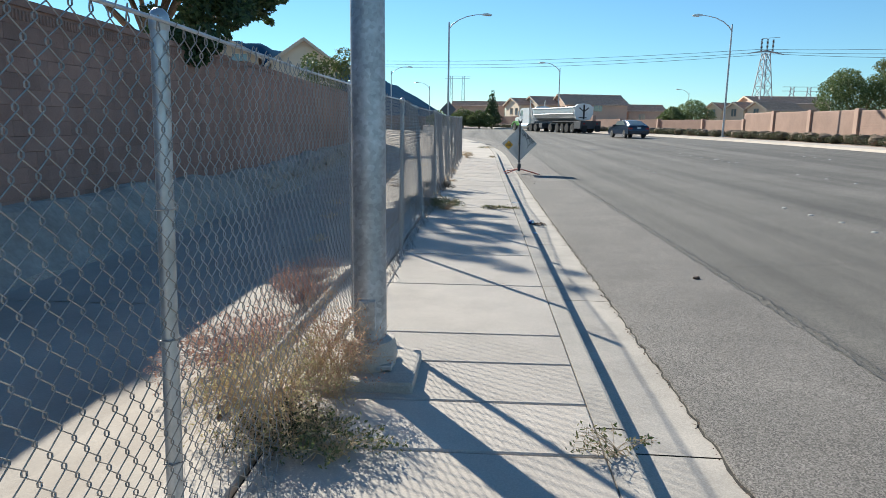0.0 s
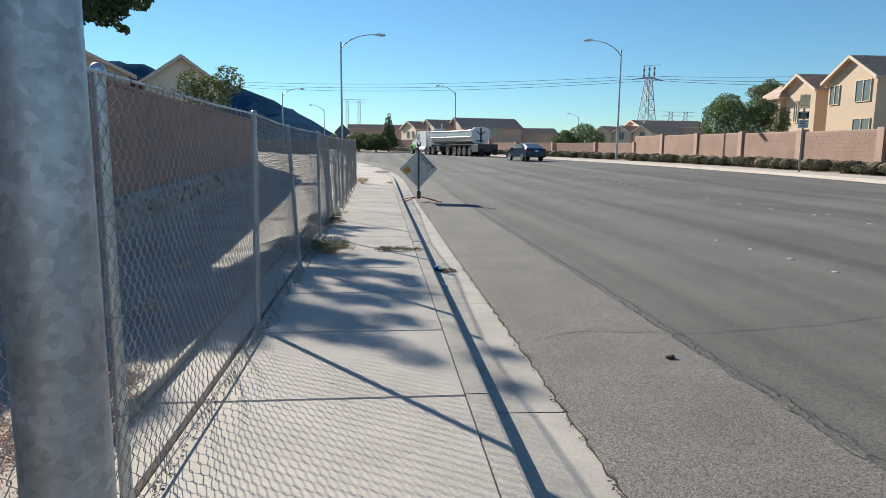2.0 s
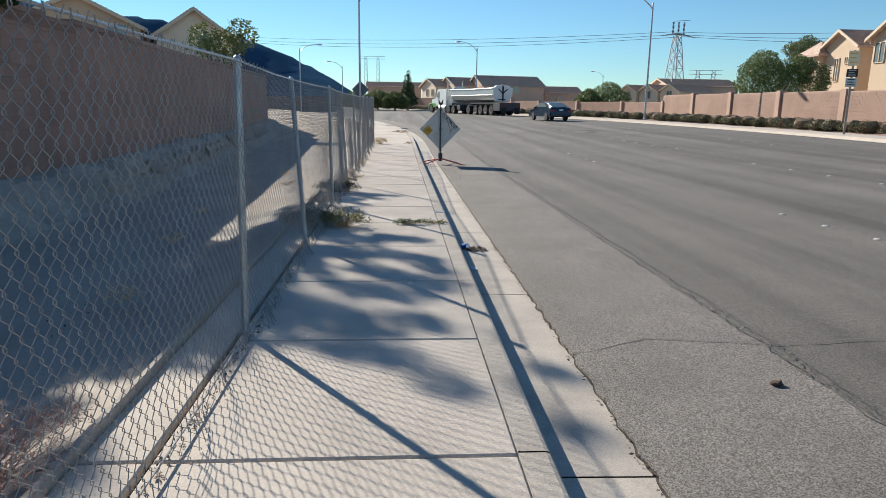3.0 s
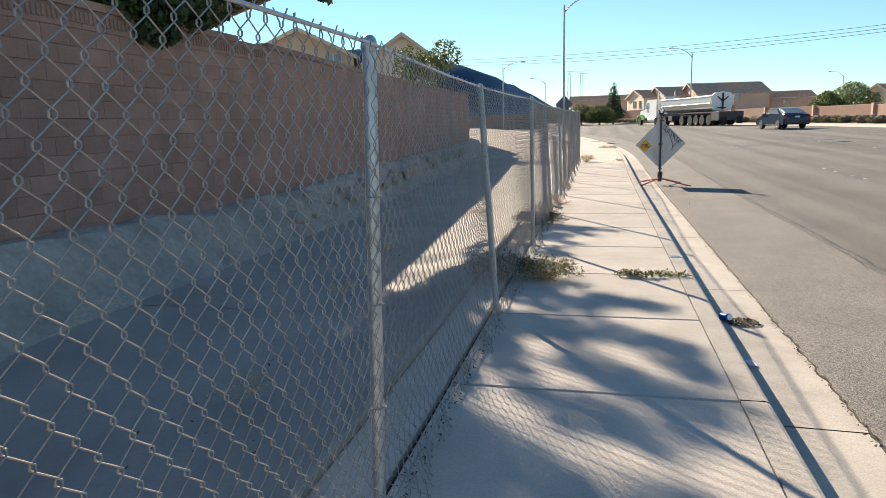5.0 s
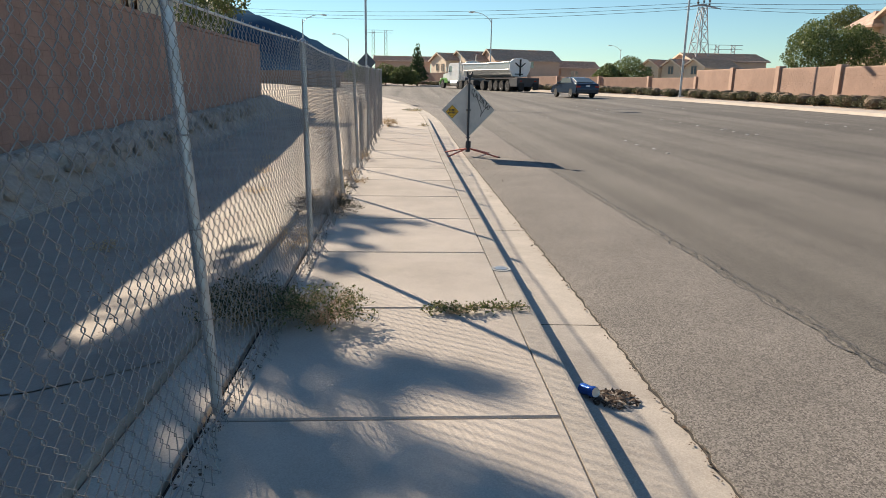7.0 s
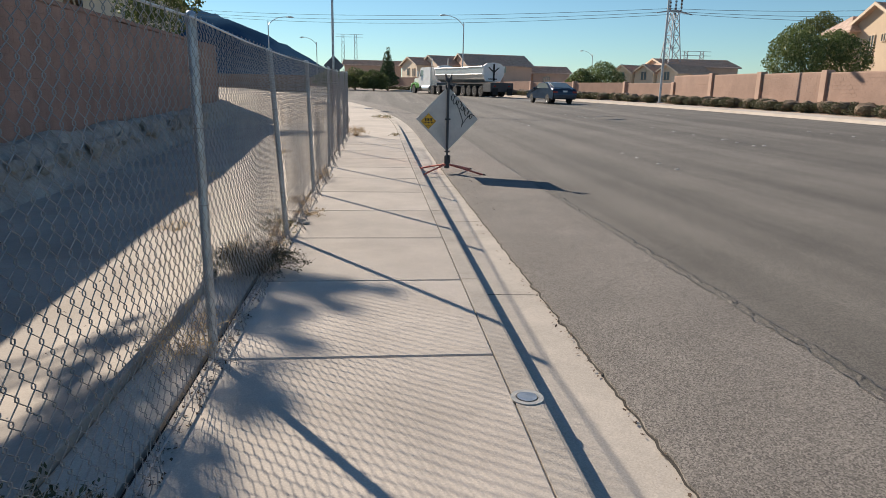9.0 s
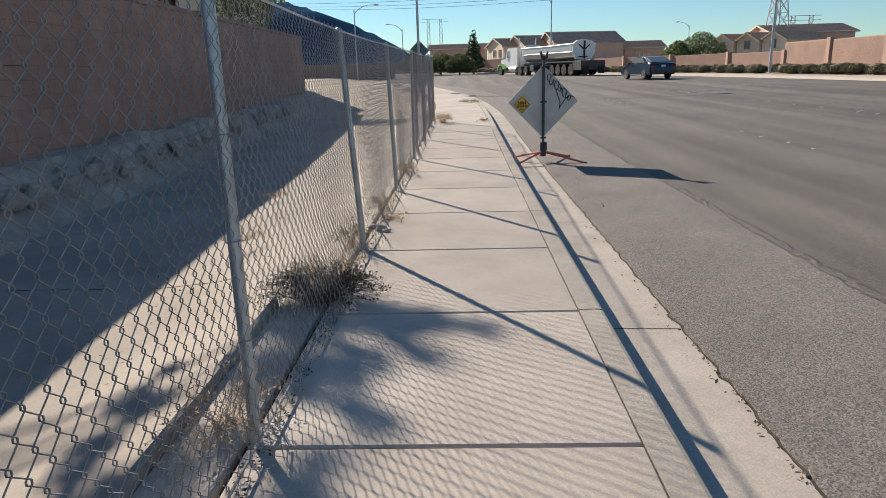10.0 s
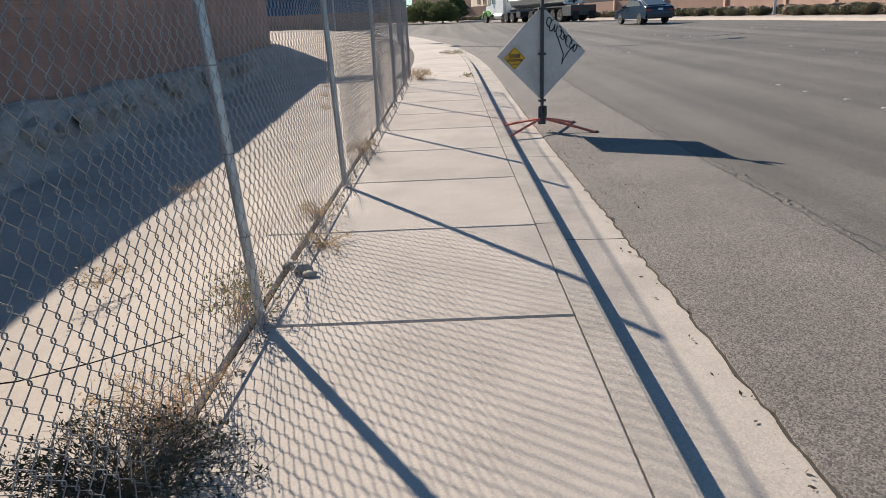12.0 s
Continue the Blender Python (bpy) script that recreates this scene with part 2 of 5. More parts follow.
def box(bm, x0, y0, z0, x1, y1, z1, bevel=0.0, m=None):
    made = bmesh.ops.create_cube(bm, size=1.0)["verts"]
    for v in made:
        v.co = Vector(((x0 + x1) / 2 + v.co.x * (x1 - x0), (y0 + y1) / 2 + v.co.y * (y1 - y0), (z0 + z1) / 2 + v.co.z * (z1 - z0)))
    if m is not None:
        for v in made:
            v.co = m @ v.co
    if bevel:
        edges = list({e for v in made for e in v.link_edges})
        bmesh.ops.bevel(bm, geom=edges, offset=bevel, segments=2, affect="EDGES", profile=0.6)
    return bm


def cube(x0, y0, z0, x1, y1, z1, bevel=0.0):
    return box(bmesh.new(), x0, y0, z0, x1, y1, z1, bevel)


def tube(bm, points, radii, sides=10, closed=True):
    """A round tube along points."""
    pts = [Vector(p) for p in points]
    radii = radii if isinstance(radii, (list, tuple)) else [radii] * len(pts)
    rings = []
    side = None
    for i, p in enumerate(pts):
        d = (pts[min(i + 1, len(pts) - 1)] - pts[max(i - 1, 0)]).normalized()
        if side is None:
            side = d.orthogonal().normalized()
        side = (side - d * side.dot(d)).normalized()
        up = d.cross(side)
        rings.append([bm.verts.new(p + (side * math.cos(2 * math.pi * k / sides) + up * math.sin(2 * math.pi * k / sides)) * radii[i]) for k in range(sides)])
    for a, b in zip(rings, rings[1:]):
        for k in range(sides):
            bm.faces.new((a[k], a[(k + 1) % sides], b[(k + 1) % sides], b[k]))
    if closed:
        bm.faces.new(rings[0][::-1]), bm.faces.new(rings[-1])
    return bm


def lathe(bm, profile, sides=20, m=None):
    """Rings of (radius, z) about the z axis."""
    rings = []
    for r, z in profile:
        ring = []
        for k in range(sides):
            co = Vector((r * math.cos(2 * math.pi * k / sides), r * math.sin(2 * math.pi * k / sides), z))
            ring.append(bm.verts.new(m @ co if m is not None else co))
        rings.append(ring)
    for a, b in zip(rings, rings[1:]):
        for k in range(sides):
            bm.faces.new((a[k], a[(k + 1) % sides], b[(k + 1) % sides], b[k]))
    bm.faces.new(rings[0][::-1]), bm.faces.new(rings[-1])
    return bm


def prism(bm, outline, axis, lo, hi):
    """Extrudes a flat outline of (u, v) along an axis: 'x' gives (y, z), 'y' gives (x, z), 'z' gives (x, y)."""
    def at(u, v, w):
        return {"x": (w, u, v), "y": (u, w, v), "z": (u, v, w)}[axis]
    a = [bm.verts.new(at(u, v, lo)) for u, v in outline]
    b = [bm.verts.new(at(u, v, hi)) for u, v in outline]
    bm.faces.new(a), bm.faces.new(b[::-1])
    for i in range(len(a)):
        j = (i + 1) % len(a)
        bm.faces.new((a[j], a[i], b[i], b[j]))
    bmesh.ops.recalc_face_normals(bm, faces=bm.faces)
    return bm


def from_arrays(verts, faces):
    me = bpy.data.meshes.new("mesh")
    me.from_pydata(verts, [], faces)
    me.update()
    return me


# ---- plan: the road runs straight along y, then bends to the left ----
KERB_X, BEND_Y, BEND_R = 0.70, 30.0, 150.0
ROAD_W = 19.3


def on_road(d, s):
    """World place of d metres right of the near kerb's face, s metres along it."""
    if s <= BEND_Y:
        return KERB_X + d, s
    a = (s - BEND_Y) / BEND_R
    return KERB_X - BEND_R + (BEND_R + d) * math.cos(a), BEND_Y + (BEND_R + d) * math.sin(a)


def to_road(x, y):
    if y <= BEND_Y:
        return x - KERB_X, y
    cx = KERB_X - BEND_R
    a = math.atan2(y - BEND_Y, x - cx)
    return math.hypot(x - cx, y - BEND_Y) - BEND_R, BEND_Y + a * BEND_R


def rise(s):
    """How far the street climbs."""
    return 0.010 * max(0.0, min(s, 110) - 18) * min(1.0, max(0.0, s - 18) / 8)


def road_z(d, s):
    d = min(max(d, 0.49), ROAD_W)
    return -0.14 + 0.034 * min(d - 0.49, 14.0) * (1 - 0.012 * max(0, d - 10)) + rise(s)


def stations(s0, s1, step):
    n = max(1, round((s1 - s0) / step))
    return [s0 + (s1 - s0) * i / n for i in range(n + 1)]


def sweep(profile, ss, z_of=None):
    """A strip mesh: profile of (d, z) swept along the stations; z is above rise(s) unless z_of gives it."""
    verts, faces, k = [], [], len(profile)
    for s in ss:
        for d, z in profile:
            x, y = on_road(d, s)
            verts.append((x, y, z_of(d, s) + z if z_of else rise(s) + z))
    for i in range(len(ss) - 1):
        for j in range(k - 1):
            a = i * k + j
            faces.append((a, a + 1, a + k + 1, a + k))
    return from_arrays(verts, faces)

# ---- ground, road, kerbs ----
def ground_z(x, y):
    d, s = to_road(x, y)
    base = rise(s)
    if d > ROAD_W + 0.4:
        return base + 0.42
    if d > -2.2:
        return base - 0.45
    lot = 0.75 * min(1.0, max(0.0, (s - 34) / 30))
    wall_d = -6.72 - 0.05 * max(0.0, s - 14)
    if d < wall_d - 0.1 and s < 41:
        return base + 0.42
    return base - 0.36 + lot


def build_ground():
    xs = [-3000, -1200, -600, -300, -150, -90, -60, -40, -30, -22, -16, -12, -10, -8.6, -8, -7.4, -6.9, -6.6, -6.2, -5, -4, -3, -2, -1.6, -1.2, 0, 6, 12, 18, 22, 26, 32, 40, 60, 100, 200, 500, 1200, 3000]
    ys = [-1500, -500, -150, -60, -30, -16] + [-10 + 2 * i for i in range(36)] + [66, 72, 80, 90, 110, 140, 180, 240, 320, 500, 900, 1800, 4500]
    verts = [(x, y, ground_z(x, y)) for y in ys for x in xs]
    k = len(xs)
    faces = [(j * k + i, j * k + i + 1, (j + 1) * k + i + 1, (j + 1) * k + i) for j in range(len(ys) - 1) for i in range(k - 1)]
    me = from_arrays(verts, faces)
    me.materials.append(SAND)
    tagged(new("ground", me), "dry sandy desert ground beside the street", "ground", kind="structure")


build_ground()

S_ROAD = stations(-40, 24, 4) + stations(26, 230, 3)
SEAM = 1.86                                   # the joint between the coarse edge strip and the lanes
road_me = sweep([(SEAM, 0)] + [(SEAM + (ROAD_W - SEAM) * i / 12, 0) for i in range(1, 13)], S_ROAD, road_z)
road_me.materials.append(ASPHALT)
road = tagged(new("road", road_me), "grey worn asphalt street with faint tyre tracks", "road", kind="structure")


def build_edge_strip():
    """Coarse asphalt along the gutter, with a ragged edge that laps over the concrete."""
    verts, faces = [], []
    ss = stations(-8, 26, 0.06) + stations(26.5, 230, 3)
    for s in ss:
        rag = 0.024 * noise.noise((s * 7.0, 0, 0)) + 0.024 * noise.noise((s * 23.0, 5, 0)) if s < 26.1 else 0
        wob = 0.03 * noise.noise((s * 2.1, 9, 0)) + 0.025 * noise.noise((s * 9.0, 3, 0)) if s < 26.1 else 0
        for d, z in ((0.49 + rag, -0.03), (0.49 + rag + 0.004, 0.014), (0.56 + rag, 0.017), (SEAM - 0.3, 0.010), (SEAM + wob, 0.008), (SEAM + wob + 0.012, -0.01)):
            x, y = on_road(d, s)
            verts.append((x, y, road_z(d, s) + z))
    for i in range(len(ss) - 1):
        for j in range(5):
            a = i * 6 + j
            faces.append((a, a + 1, a + 7, a + 6))
    gap_v, gap_f = [], []
    for i, s in enumerate(stations(-8, 26, 0.06)):
        inner = Vector(verts[i * 6][:2])
        w = 0.006 + 0.022 * abs(noise.noise((s * 5.0, 1, 4))) + 0.012 * abs(noise.noise((s * 19.0, 6, 0)))
        for dx in (-w, 0.004):
            gap_v.append((inner.x + dx, inner.y, road_z(0.49, s) + 0.003))
        if i:
            a = 2 * i
            gap_f.append((a - 2, a - 1, a + 1, a))
    gap = from_arrays(gap_v, gap_f)
    gap.materials.append(JOINT)
    tagged(new("gutter_gap", gap), "dark ragged gap where the asphalt meets the gutter", "gap", kind="structure")
    me = from_arrays(verts, faces)
    me.materials.append(ASPHALT_EDGE)
    ob = new("road_edge_strip", me)
    return tagged(ob, "coarse lighter asphalt strip along the gutter", "road", kind="structure")


build_edge_strip()


def ribbon(name, points, width, mat, z=0.006, wob=0.02, label="", category="crack", thick=0.0):
    """A thin ragged seam laid on the road along points (d, s)."""
    bm = bmesh.new()
    rows = []
    for (d0, s0), (d1, s1) in zip(points, points[1:]):
        n = max(2, int(math.hypot(d1 - d0, s1 - s0) / 0.08))
        for i in range(n):
            f = i / n
            rows.append((d0 + (d1 - d0) * f, s0 + (s1 - s0) * f, d1 - d0, s1 - s0))
    prev = None
    for d, s, a, b in rows:
        ln = math.hypot(a, b)
        ox, oy = -b / ln, a / ln
        j = wob * noise.noise((d * 5, s * 5, 1)) + wob * 0.7 * noise.noise((d * 17, s * 17, 4))
        w = width * (0.55 + 0.9 * abs(noise.noise((d * 9, s * 9, 7))))
        pair = []
        for side in (-0.5, 0.5):
            dd, s2 = d + ox * (j + side * w), s + oy * (j + side * w)
            x, y = on_road(dd, s2)
            pair.append(bm.verts.new((x, y, road_z(dd, s2) + z)))
        if prev:
            bm.faces.new((prev[0], prev[1], pair[1], pair[0]))
        prev = pair
    ob = part(name, bm, mat)
    return tagged(ob, label, category, kind="structure")


ribbon("road_seam", [(SEAM, -6), (SEAM, 26)], 0.012, SEAL, z=0.014, wob=0.05, label="dark crumbling seam between two asphalt strips")


def seam_ridge():
    """Crumbled asphalt heaped along the seam in uneven lumps."""
    verts, faces = [], []
    ss = stations(-5, 24, 0.035)
    cols = 8
    for s in ss:
        mid = SEAM + 0.05 + 0.05 * noise.noise((s * 1.3, 2, 0))
        for j in range(cols):
            f = j / (cols - 1)
            d = mid - 0.10 + 0.20 * f + 0.012 * noise.noise((s * 13, j * 3.1, 5))
            lump = max(0.0, noise.noise((s * 9, d * 26, 8)) + 0.55 * noise.noise((s * 24, d * 40, 3)))
            x, y = on_road(d, s)
            verts.append((x, y, road_z(d, s) - 0.005 + (0.011 + 0.015 * lump) * math.sin(math.pi * f)))
    for i in range(len(ss) - 1):
        for j in range(cols - 1):
            a = i * cols + j
            faces.append((a, a + 1, a + cols + 1, a + cols))
    me = from_arrays(verts, faces)
    me.materials.append(ASPHALT)
    tagged(new("road_seam_ridge", me), "rough crumbled asphalt ridge along the paving seam", "road", kind="structure")


seam_ridge()
ribbon("road_seam", [(SEAM + 0.09, -6), (SEAM + 0.09, 16)], 0.008, SEAL, z=0.012, wob=0.05, label="thin crack beside the asphalt seam")
ribbon("road_crack", [(0.5, 4.95), (1.1, 5.2), (1.95, 5.0), (3.2, 5.05), (4.4, 5.3), (6.5, 5.2)], 0.012, SEAL, z=0.017, label="thin crack running across the asphalt")
ribbon("road_crack", [(0.5, 19.0), (1.2, 18.9), (1.95, 19.1)], 0.012, SEAL, z=0.017, label="thin crack running across the asphalt")

# kerb and gutter, cast in lengths of 3.05 m
KERB_PROFILE = [(-0.155, -0.2), (-0.155, 0.0), (-0.03, 0.0), (-0.012, -0.006), (0.0, -0.022), (0.022, -0.118), (0.05, -0.132), (0.49, -0.140), (0.49, -0.25)]
kerb = tagged(new("kerb"), "pale concrete kerb and gutter in cast lengths", "kerb", kind="structure")


def kerb_length(s0, s1, n=1):
    me = sweep(KERB_PROFILE, stations(s0 + 0.007, s1 - 0.007, (s1 - s0) / n))
    me.materials.append(KERB)
    return me


s = 3.45 - 3.05 * 5
while s < 120:
    part("kerb_length", kerb_length(s, s + 3.05, 1 if s < 26 else 2), KERB, kerb)
    s += 3.05
bed = sweep([(-0.15, -0.05), (-0.05, -0.05), (0.0, -0.17), (0.48, -0.17)], stations(-11, 26, 3) + stations(28, 120, 2))
bed.materials.append(JOINT)
part("joint_bed", bed, JOINT, kerb)

FAR_KERB = [(ROAD_W - 0.45, 0.012), (ROAD_W - 0.03, 0.012), (ROAD_W, 0.14), (ROAD_W + 0.15, 0.15), (ROAD_W + 0.16, 0.15), (ROAD_W + 1.75, 0.17), (ROAD_W + 1.8, -0.2)]
far_me = sweep(FAR_KERB, S_ROAD, road_z)
far_me.materials.append(CONCRETE)
tagged(new("far_pavement", far_me), "pale concrete pavement and kerb across the street", "pavement", kind="structure")
strip_me = sweep([(ROAD_W + 1.7, 0.12), (ROAD_W + 3.2, 0.22), (ROAD_W + 5.5, 0.3), (ROAD_W + 12, 0.3)], S_ROAD, road_z)
strip_me.materials.append(ROCK)
tagged(new("planting_strip", strip_me), "reddish gravel planting strip below the block wall", "ground", kind="structure")
GROUND_R = 0.30

# ---- near sidewalk: slabs between the fence and the kerb ----
sidewalk = tagged(new("sidewalk"), "pale concrete sidewalk of jointed slabs", "sidewalk", kind="structure")
JOINTS = [-8.77, -7.25, -5.72, -4.2, -2.67, -1.85, -1.15, -0.5, 0.1, 0.68, 1.30, 1.90] + [1.90 + 1.525 * i for i in range(1, 19)]


def slab_mesh(d0, d1, s0, s1, n=1):
    verts, faces, g, b = [], [], 0.008, 0.009
    ss = stations(s0 + g, s1 - g, (s1 - s0) / n)
    prof = [(d0 + g, -0.12), (d0 + g, -b), (d0 + g + b, 0), (d1 - g - b, 0), (d1 - g, -b), (d1 - g, -0.12)]
    k = len(prof)
    rows = [ss[0]] + [ss[0] + b] + ss[1:-1] + [ss[-1] - b] + [ss[-1]]
    for i, s1_ in enumerate(rows):
        drop = -b if i in (0, len(rows) - 1) else 0
        for d, z in prof:
            x, y = on_road(d, s1_)
            verts.append((x, y, rise(s1_) + min(z, drop) if z > -0.1 else rise(s1_) + z))
    for i in range(len(rows) - 1):
        for j in range(k - 1):
            a = i * k + j
            faces.append((a, a + 1, a + k + 1, a + k))
    last = (len(rows) - 1) * k
    faces += [tuple(range(k)), tuple(last + i for i in reversed(range(k)))]
    me = from_arrays(verts, faces)
    me.materials.append(CONCRETE)
    return me


for a, b in zip(JOINTS, JOINTS[1:]):
    part("slab", slab_mesh(-1.762, -0.151, a, b), CONCRETE, sidewalk)
for i in range(36):
    a = JOINTS[-1] + i * 1.525
    part("slab", slab_mesh(-1.85, -0.160, a, a + 1.525, 1), CONCRETE, sidewalk)
for i in range(6):
    part("edge_strip", slab_mesh(-2.09, -1.778, -8.77 + 6.1 * i, -2.67 + 6.1 * i, 4), CONCRETE, sidewalk, "dusty concrete strip behind the fence")
bed2 = sweep([(-2.08, -0.10), (-2.07, -0.045), (-0.165, -0.045), (-0.165, -0.1)], stations(-9, 26, 5) + stations(28, 84, 2))
bed2.materials.append(JOINT)
part("joint_bed", bed2, JOINT, sidewalk)

# ---- drainage channel beside the sidewalk ----
CH_Z = -0.30
channel = tagged(new("channel_floor"), "pale dusty concrete floor of a shallow drainage channel", "channel", kind="structure")
for i in range(10):
    a = -12.4 + 5.3 * i
    verts, faces = [], []
    rows = stations(a + 0.01, a + 5.29, 0.66)
    cols = [-6.0, -5.2, -4.6, -4.0, -3.5, -3.0, -2.6, -2.35, -2.085]
    for s in rows:
        for d in cols:
            z = CH_Z + 0.015 * noise.noise((d * 0.8, s * 0.8, 2)) + 0.28 * max(0.0, min(1.0, (d + 3.3) / 1.2)) ** 1.3
            x, y = on_road(d - (0.04 * max(0, s - 20) if d < -3 else 0), s)
            verts.append((x, y, z + rise(s)))
    k = len(cols)
    faces = [(r * k + c, r * k + c + 1, (r + 1) * k + c + 1, (r + 1) * k + c) for r in range(len(rows) - 1) for c in range(k - 1)]
    me = from_arrays(verts, faces)
    me.materials.append(CHANNEL)
    part("slab", me, CHANNEL, channel)

lip_me = sweep([(-2.082, -0.2), (-2.084, 0.045), (-2.09, 0.052), (-2.118, 0.052), (-2.126, 0.042), (-2.14, -0.36)], stations(0.4, 12.75, 0.5))
lip_me.materials.append(CHANNEL)
tagged(new("channel_lip", lip_me), "narrow pale concrete lip along the channel", "kerb", kind="structure")


def wall_x(y):
    return -6.0 - max(0.0, y - 14) * 0.062


def build_bank():
    verts, faces = [], []
    ys = stations(-14, 42, 0.22)
    cols = 9
    for y in ys:
        wx = wall_x(y)
        for j in range(cols):
            f = j / (cols - 1)
            lump = noise.noise((y * 0.55, f * 1.3, 3)) * 0.12 + noise.noise((y * 1.7, f * 4, 6)) * 0.07
            step = 0.5 - 0.5 * math.cos(math.pi * min(1.0, f * 1.25))
            x = wx + 1.05 - 1.1 * f + 0.12 * noise.noise((y * 0.8, f * 2, 11))
            z = CH_Z - 0.04 + (0.78 + 0.04 * math.sin(y * 0.35)) * step + lump * (0.15 + f) * 0.8
            verts.append((x, y, z + rise(y)))
    for i in range(len(ys) - 1):
        for j in range(cols - 1):
            a = i * cols + j
            faces.append((a, a + cols, a + cols + 1, a + 1))
    me = from_arrays(verts, faces)
    me.materials.append(BANK)
    tagged(new("channel_bank", me), "lumpy pale dirt and rock bank below the block wall", "bank", kind="structure")


build_bank()

# ---- block wall along the channel ----
WALL_TOP = 3.03
wall = tagged(new("wall_west"), "long reddish-brown concrete block wall in shade", "wall", kind="structure")


def wall_run(ax, ay, bx, by, z0, z1, name, parent, mat, thick=0.2):
    d = Vector((bx - ax, by - ay, 0))
    ln = d.length
    d.normalize()
    n = Vector((-d.y, d.x, 0))
    bm = bmesh.new()
    box(bm, 0, 0, z0, ln, thick, z1)
    m = Matrix(((d.x, n.x, 0, ax), (d.y, n.y, 0, ay), (0, 0, 1, 0), (0, 0, 0, 1)))
    for v in bm.verts:
        v.co = m @ v.co
    return part(name, bm, mat, parent), m, ln


for ya, yb in ((-14.0, 14.0), (14.0, 41.0)):
    _, m, ln = wall_run(wall_x(ya) - 0.012, ya, wall_x(yb) - 0.012, yb, 0.0, WALL_TOP - 0.06, "wall_core", wall, MORTAR)

# ---- chain-link fence ----
FENCE_X, FENCE_TOP = -1.025, 1.77
POSTS = [-6.9, -3.95, -0.91, 2.15, 5.09, 8.07, 11.09, 14.16, 17.05, 20.22, 23.4, 26.0, 28.2]
fence = thing("chain_link_fence", pose(FENCE_X, 0, 0), "galvanised chain-link fence along the edge of the sidewalk", "fence")


def fence_base(y):
    return rise(y) + 0.0


def wire_mesh(y0, y1, seed, lean0=0.0, lean1=0.0):
    """Woven wires of one bay: zigzags that hook round their neighbours."""
    rng = np.random.default_rng(seed)
    half, step, r = 0.040, 0.046, 0.0021
    n = int((y1 - y0) / half)
    top = FENCE_TOP + 0.03
    rows = int((top - 0.03) / step)
    V, F = [], []
    for i in range(n):
        ya = y0 + i * half
        base = fence_base(ya) + 0.012
        pts = []
        for j in range(rows + 1):
            side = (i + j) % 2
            yy = ya + (half + 0.0025 if side else -0.0025)
            zz = base + j * step
            bulge = 0.016 * math.sin((yy - y0) * 2.1 + seed) * math.sin(zz * 2.2) + 0.005 * math.sin(zz * 11 + yy * 0.9 + seed)
            if zz < 0.25:
                bulge += (0.25 - zz) * (0.24 + 0.16 * math.sin(yy * 3.1 + seed) + 0.12 * math.sin(yy * 11 + zz * 9))
            px, py = 0.033 + bulge + zz * (lean0 + (lean1 - lean0) * (yy - y0) / (y1 - y0)) + (0.0032 if side else -0.0032), yy + 0.0015 * rng.standard_normal()
            pts += [(px, py, zz - 0.0045), (px, py, zz + 0.0045)]
        pts.append((pts[-1][0] + (0.010 if i % 4 < 2 else -0.012), pts[-1][1] + (0.010 if i % 2 else -0.007), pts[-1][2] + 0.026 + 0.012 * rng.random()))
        b0 = len(V)
        for k, (px, py, pz) in enumerate(pts):
            q = pts[min(k + 1, len(pts) - 1)]
            p = pts[max(k - 1, 0)]
            for a in range(3):
                ang = 2.094 * a
                V.append((px + r * math.cos(ang) * 1.1, py + r * math.sin(ang) * 1.5, pz))
        for k in range(len(pts) - 1):
            for a in range(3):
                c, d = b0 + k * 3 + a, b0 + k * 3 + (a + 1) % 3
                F.append((c, d, d + 3, c + 3))
    me = from_arrays(V, F)
    me.materials.append(WIRE)
    me.polygons.foreach_set("use_smooth", [True] * len(me.polygons))
    return me


def fence_post():
    bm = tube(bmesh.new(), [(0, 0, -0.05), (0, 0, 1.79)], 0.0255, 14)
    return finish(bm, GALV, True)


def post_cap():
    bm = lathe(bmesh.new(), [(0.027, 1.765), (0.029, 1.77), (0.029, 1.80), (0.024, 1.815), (0.014, 1.825), (0.004, 1.827)], 14)
    return finish(bm, GALV, True)


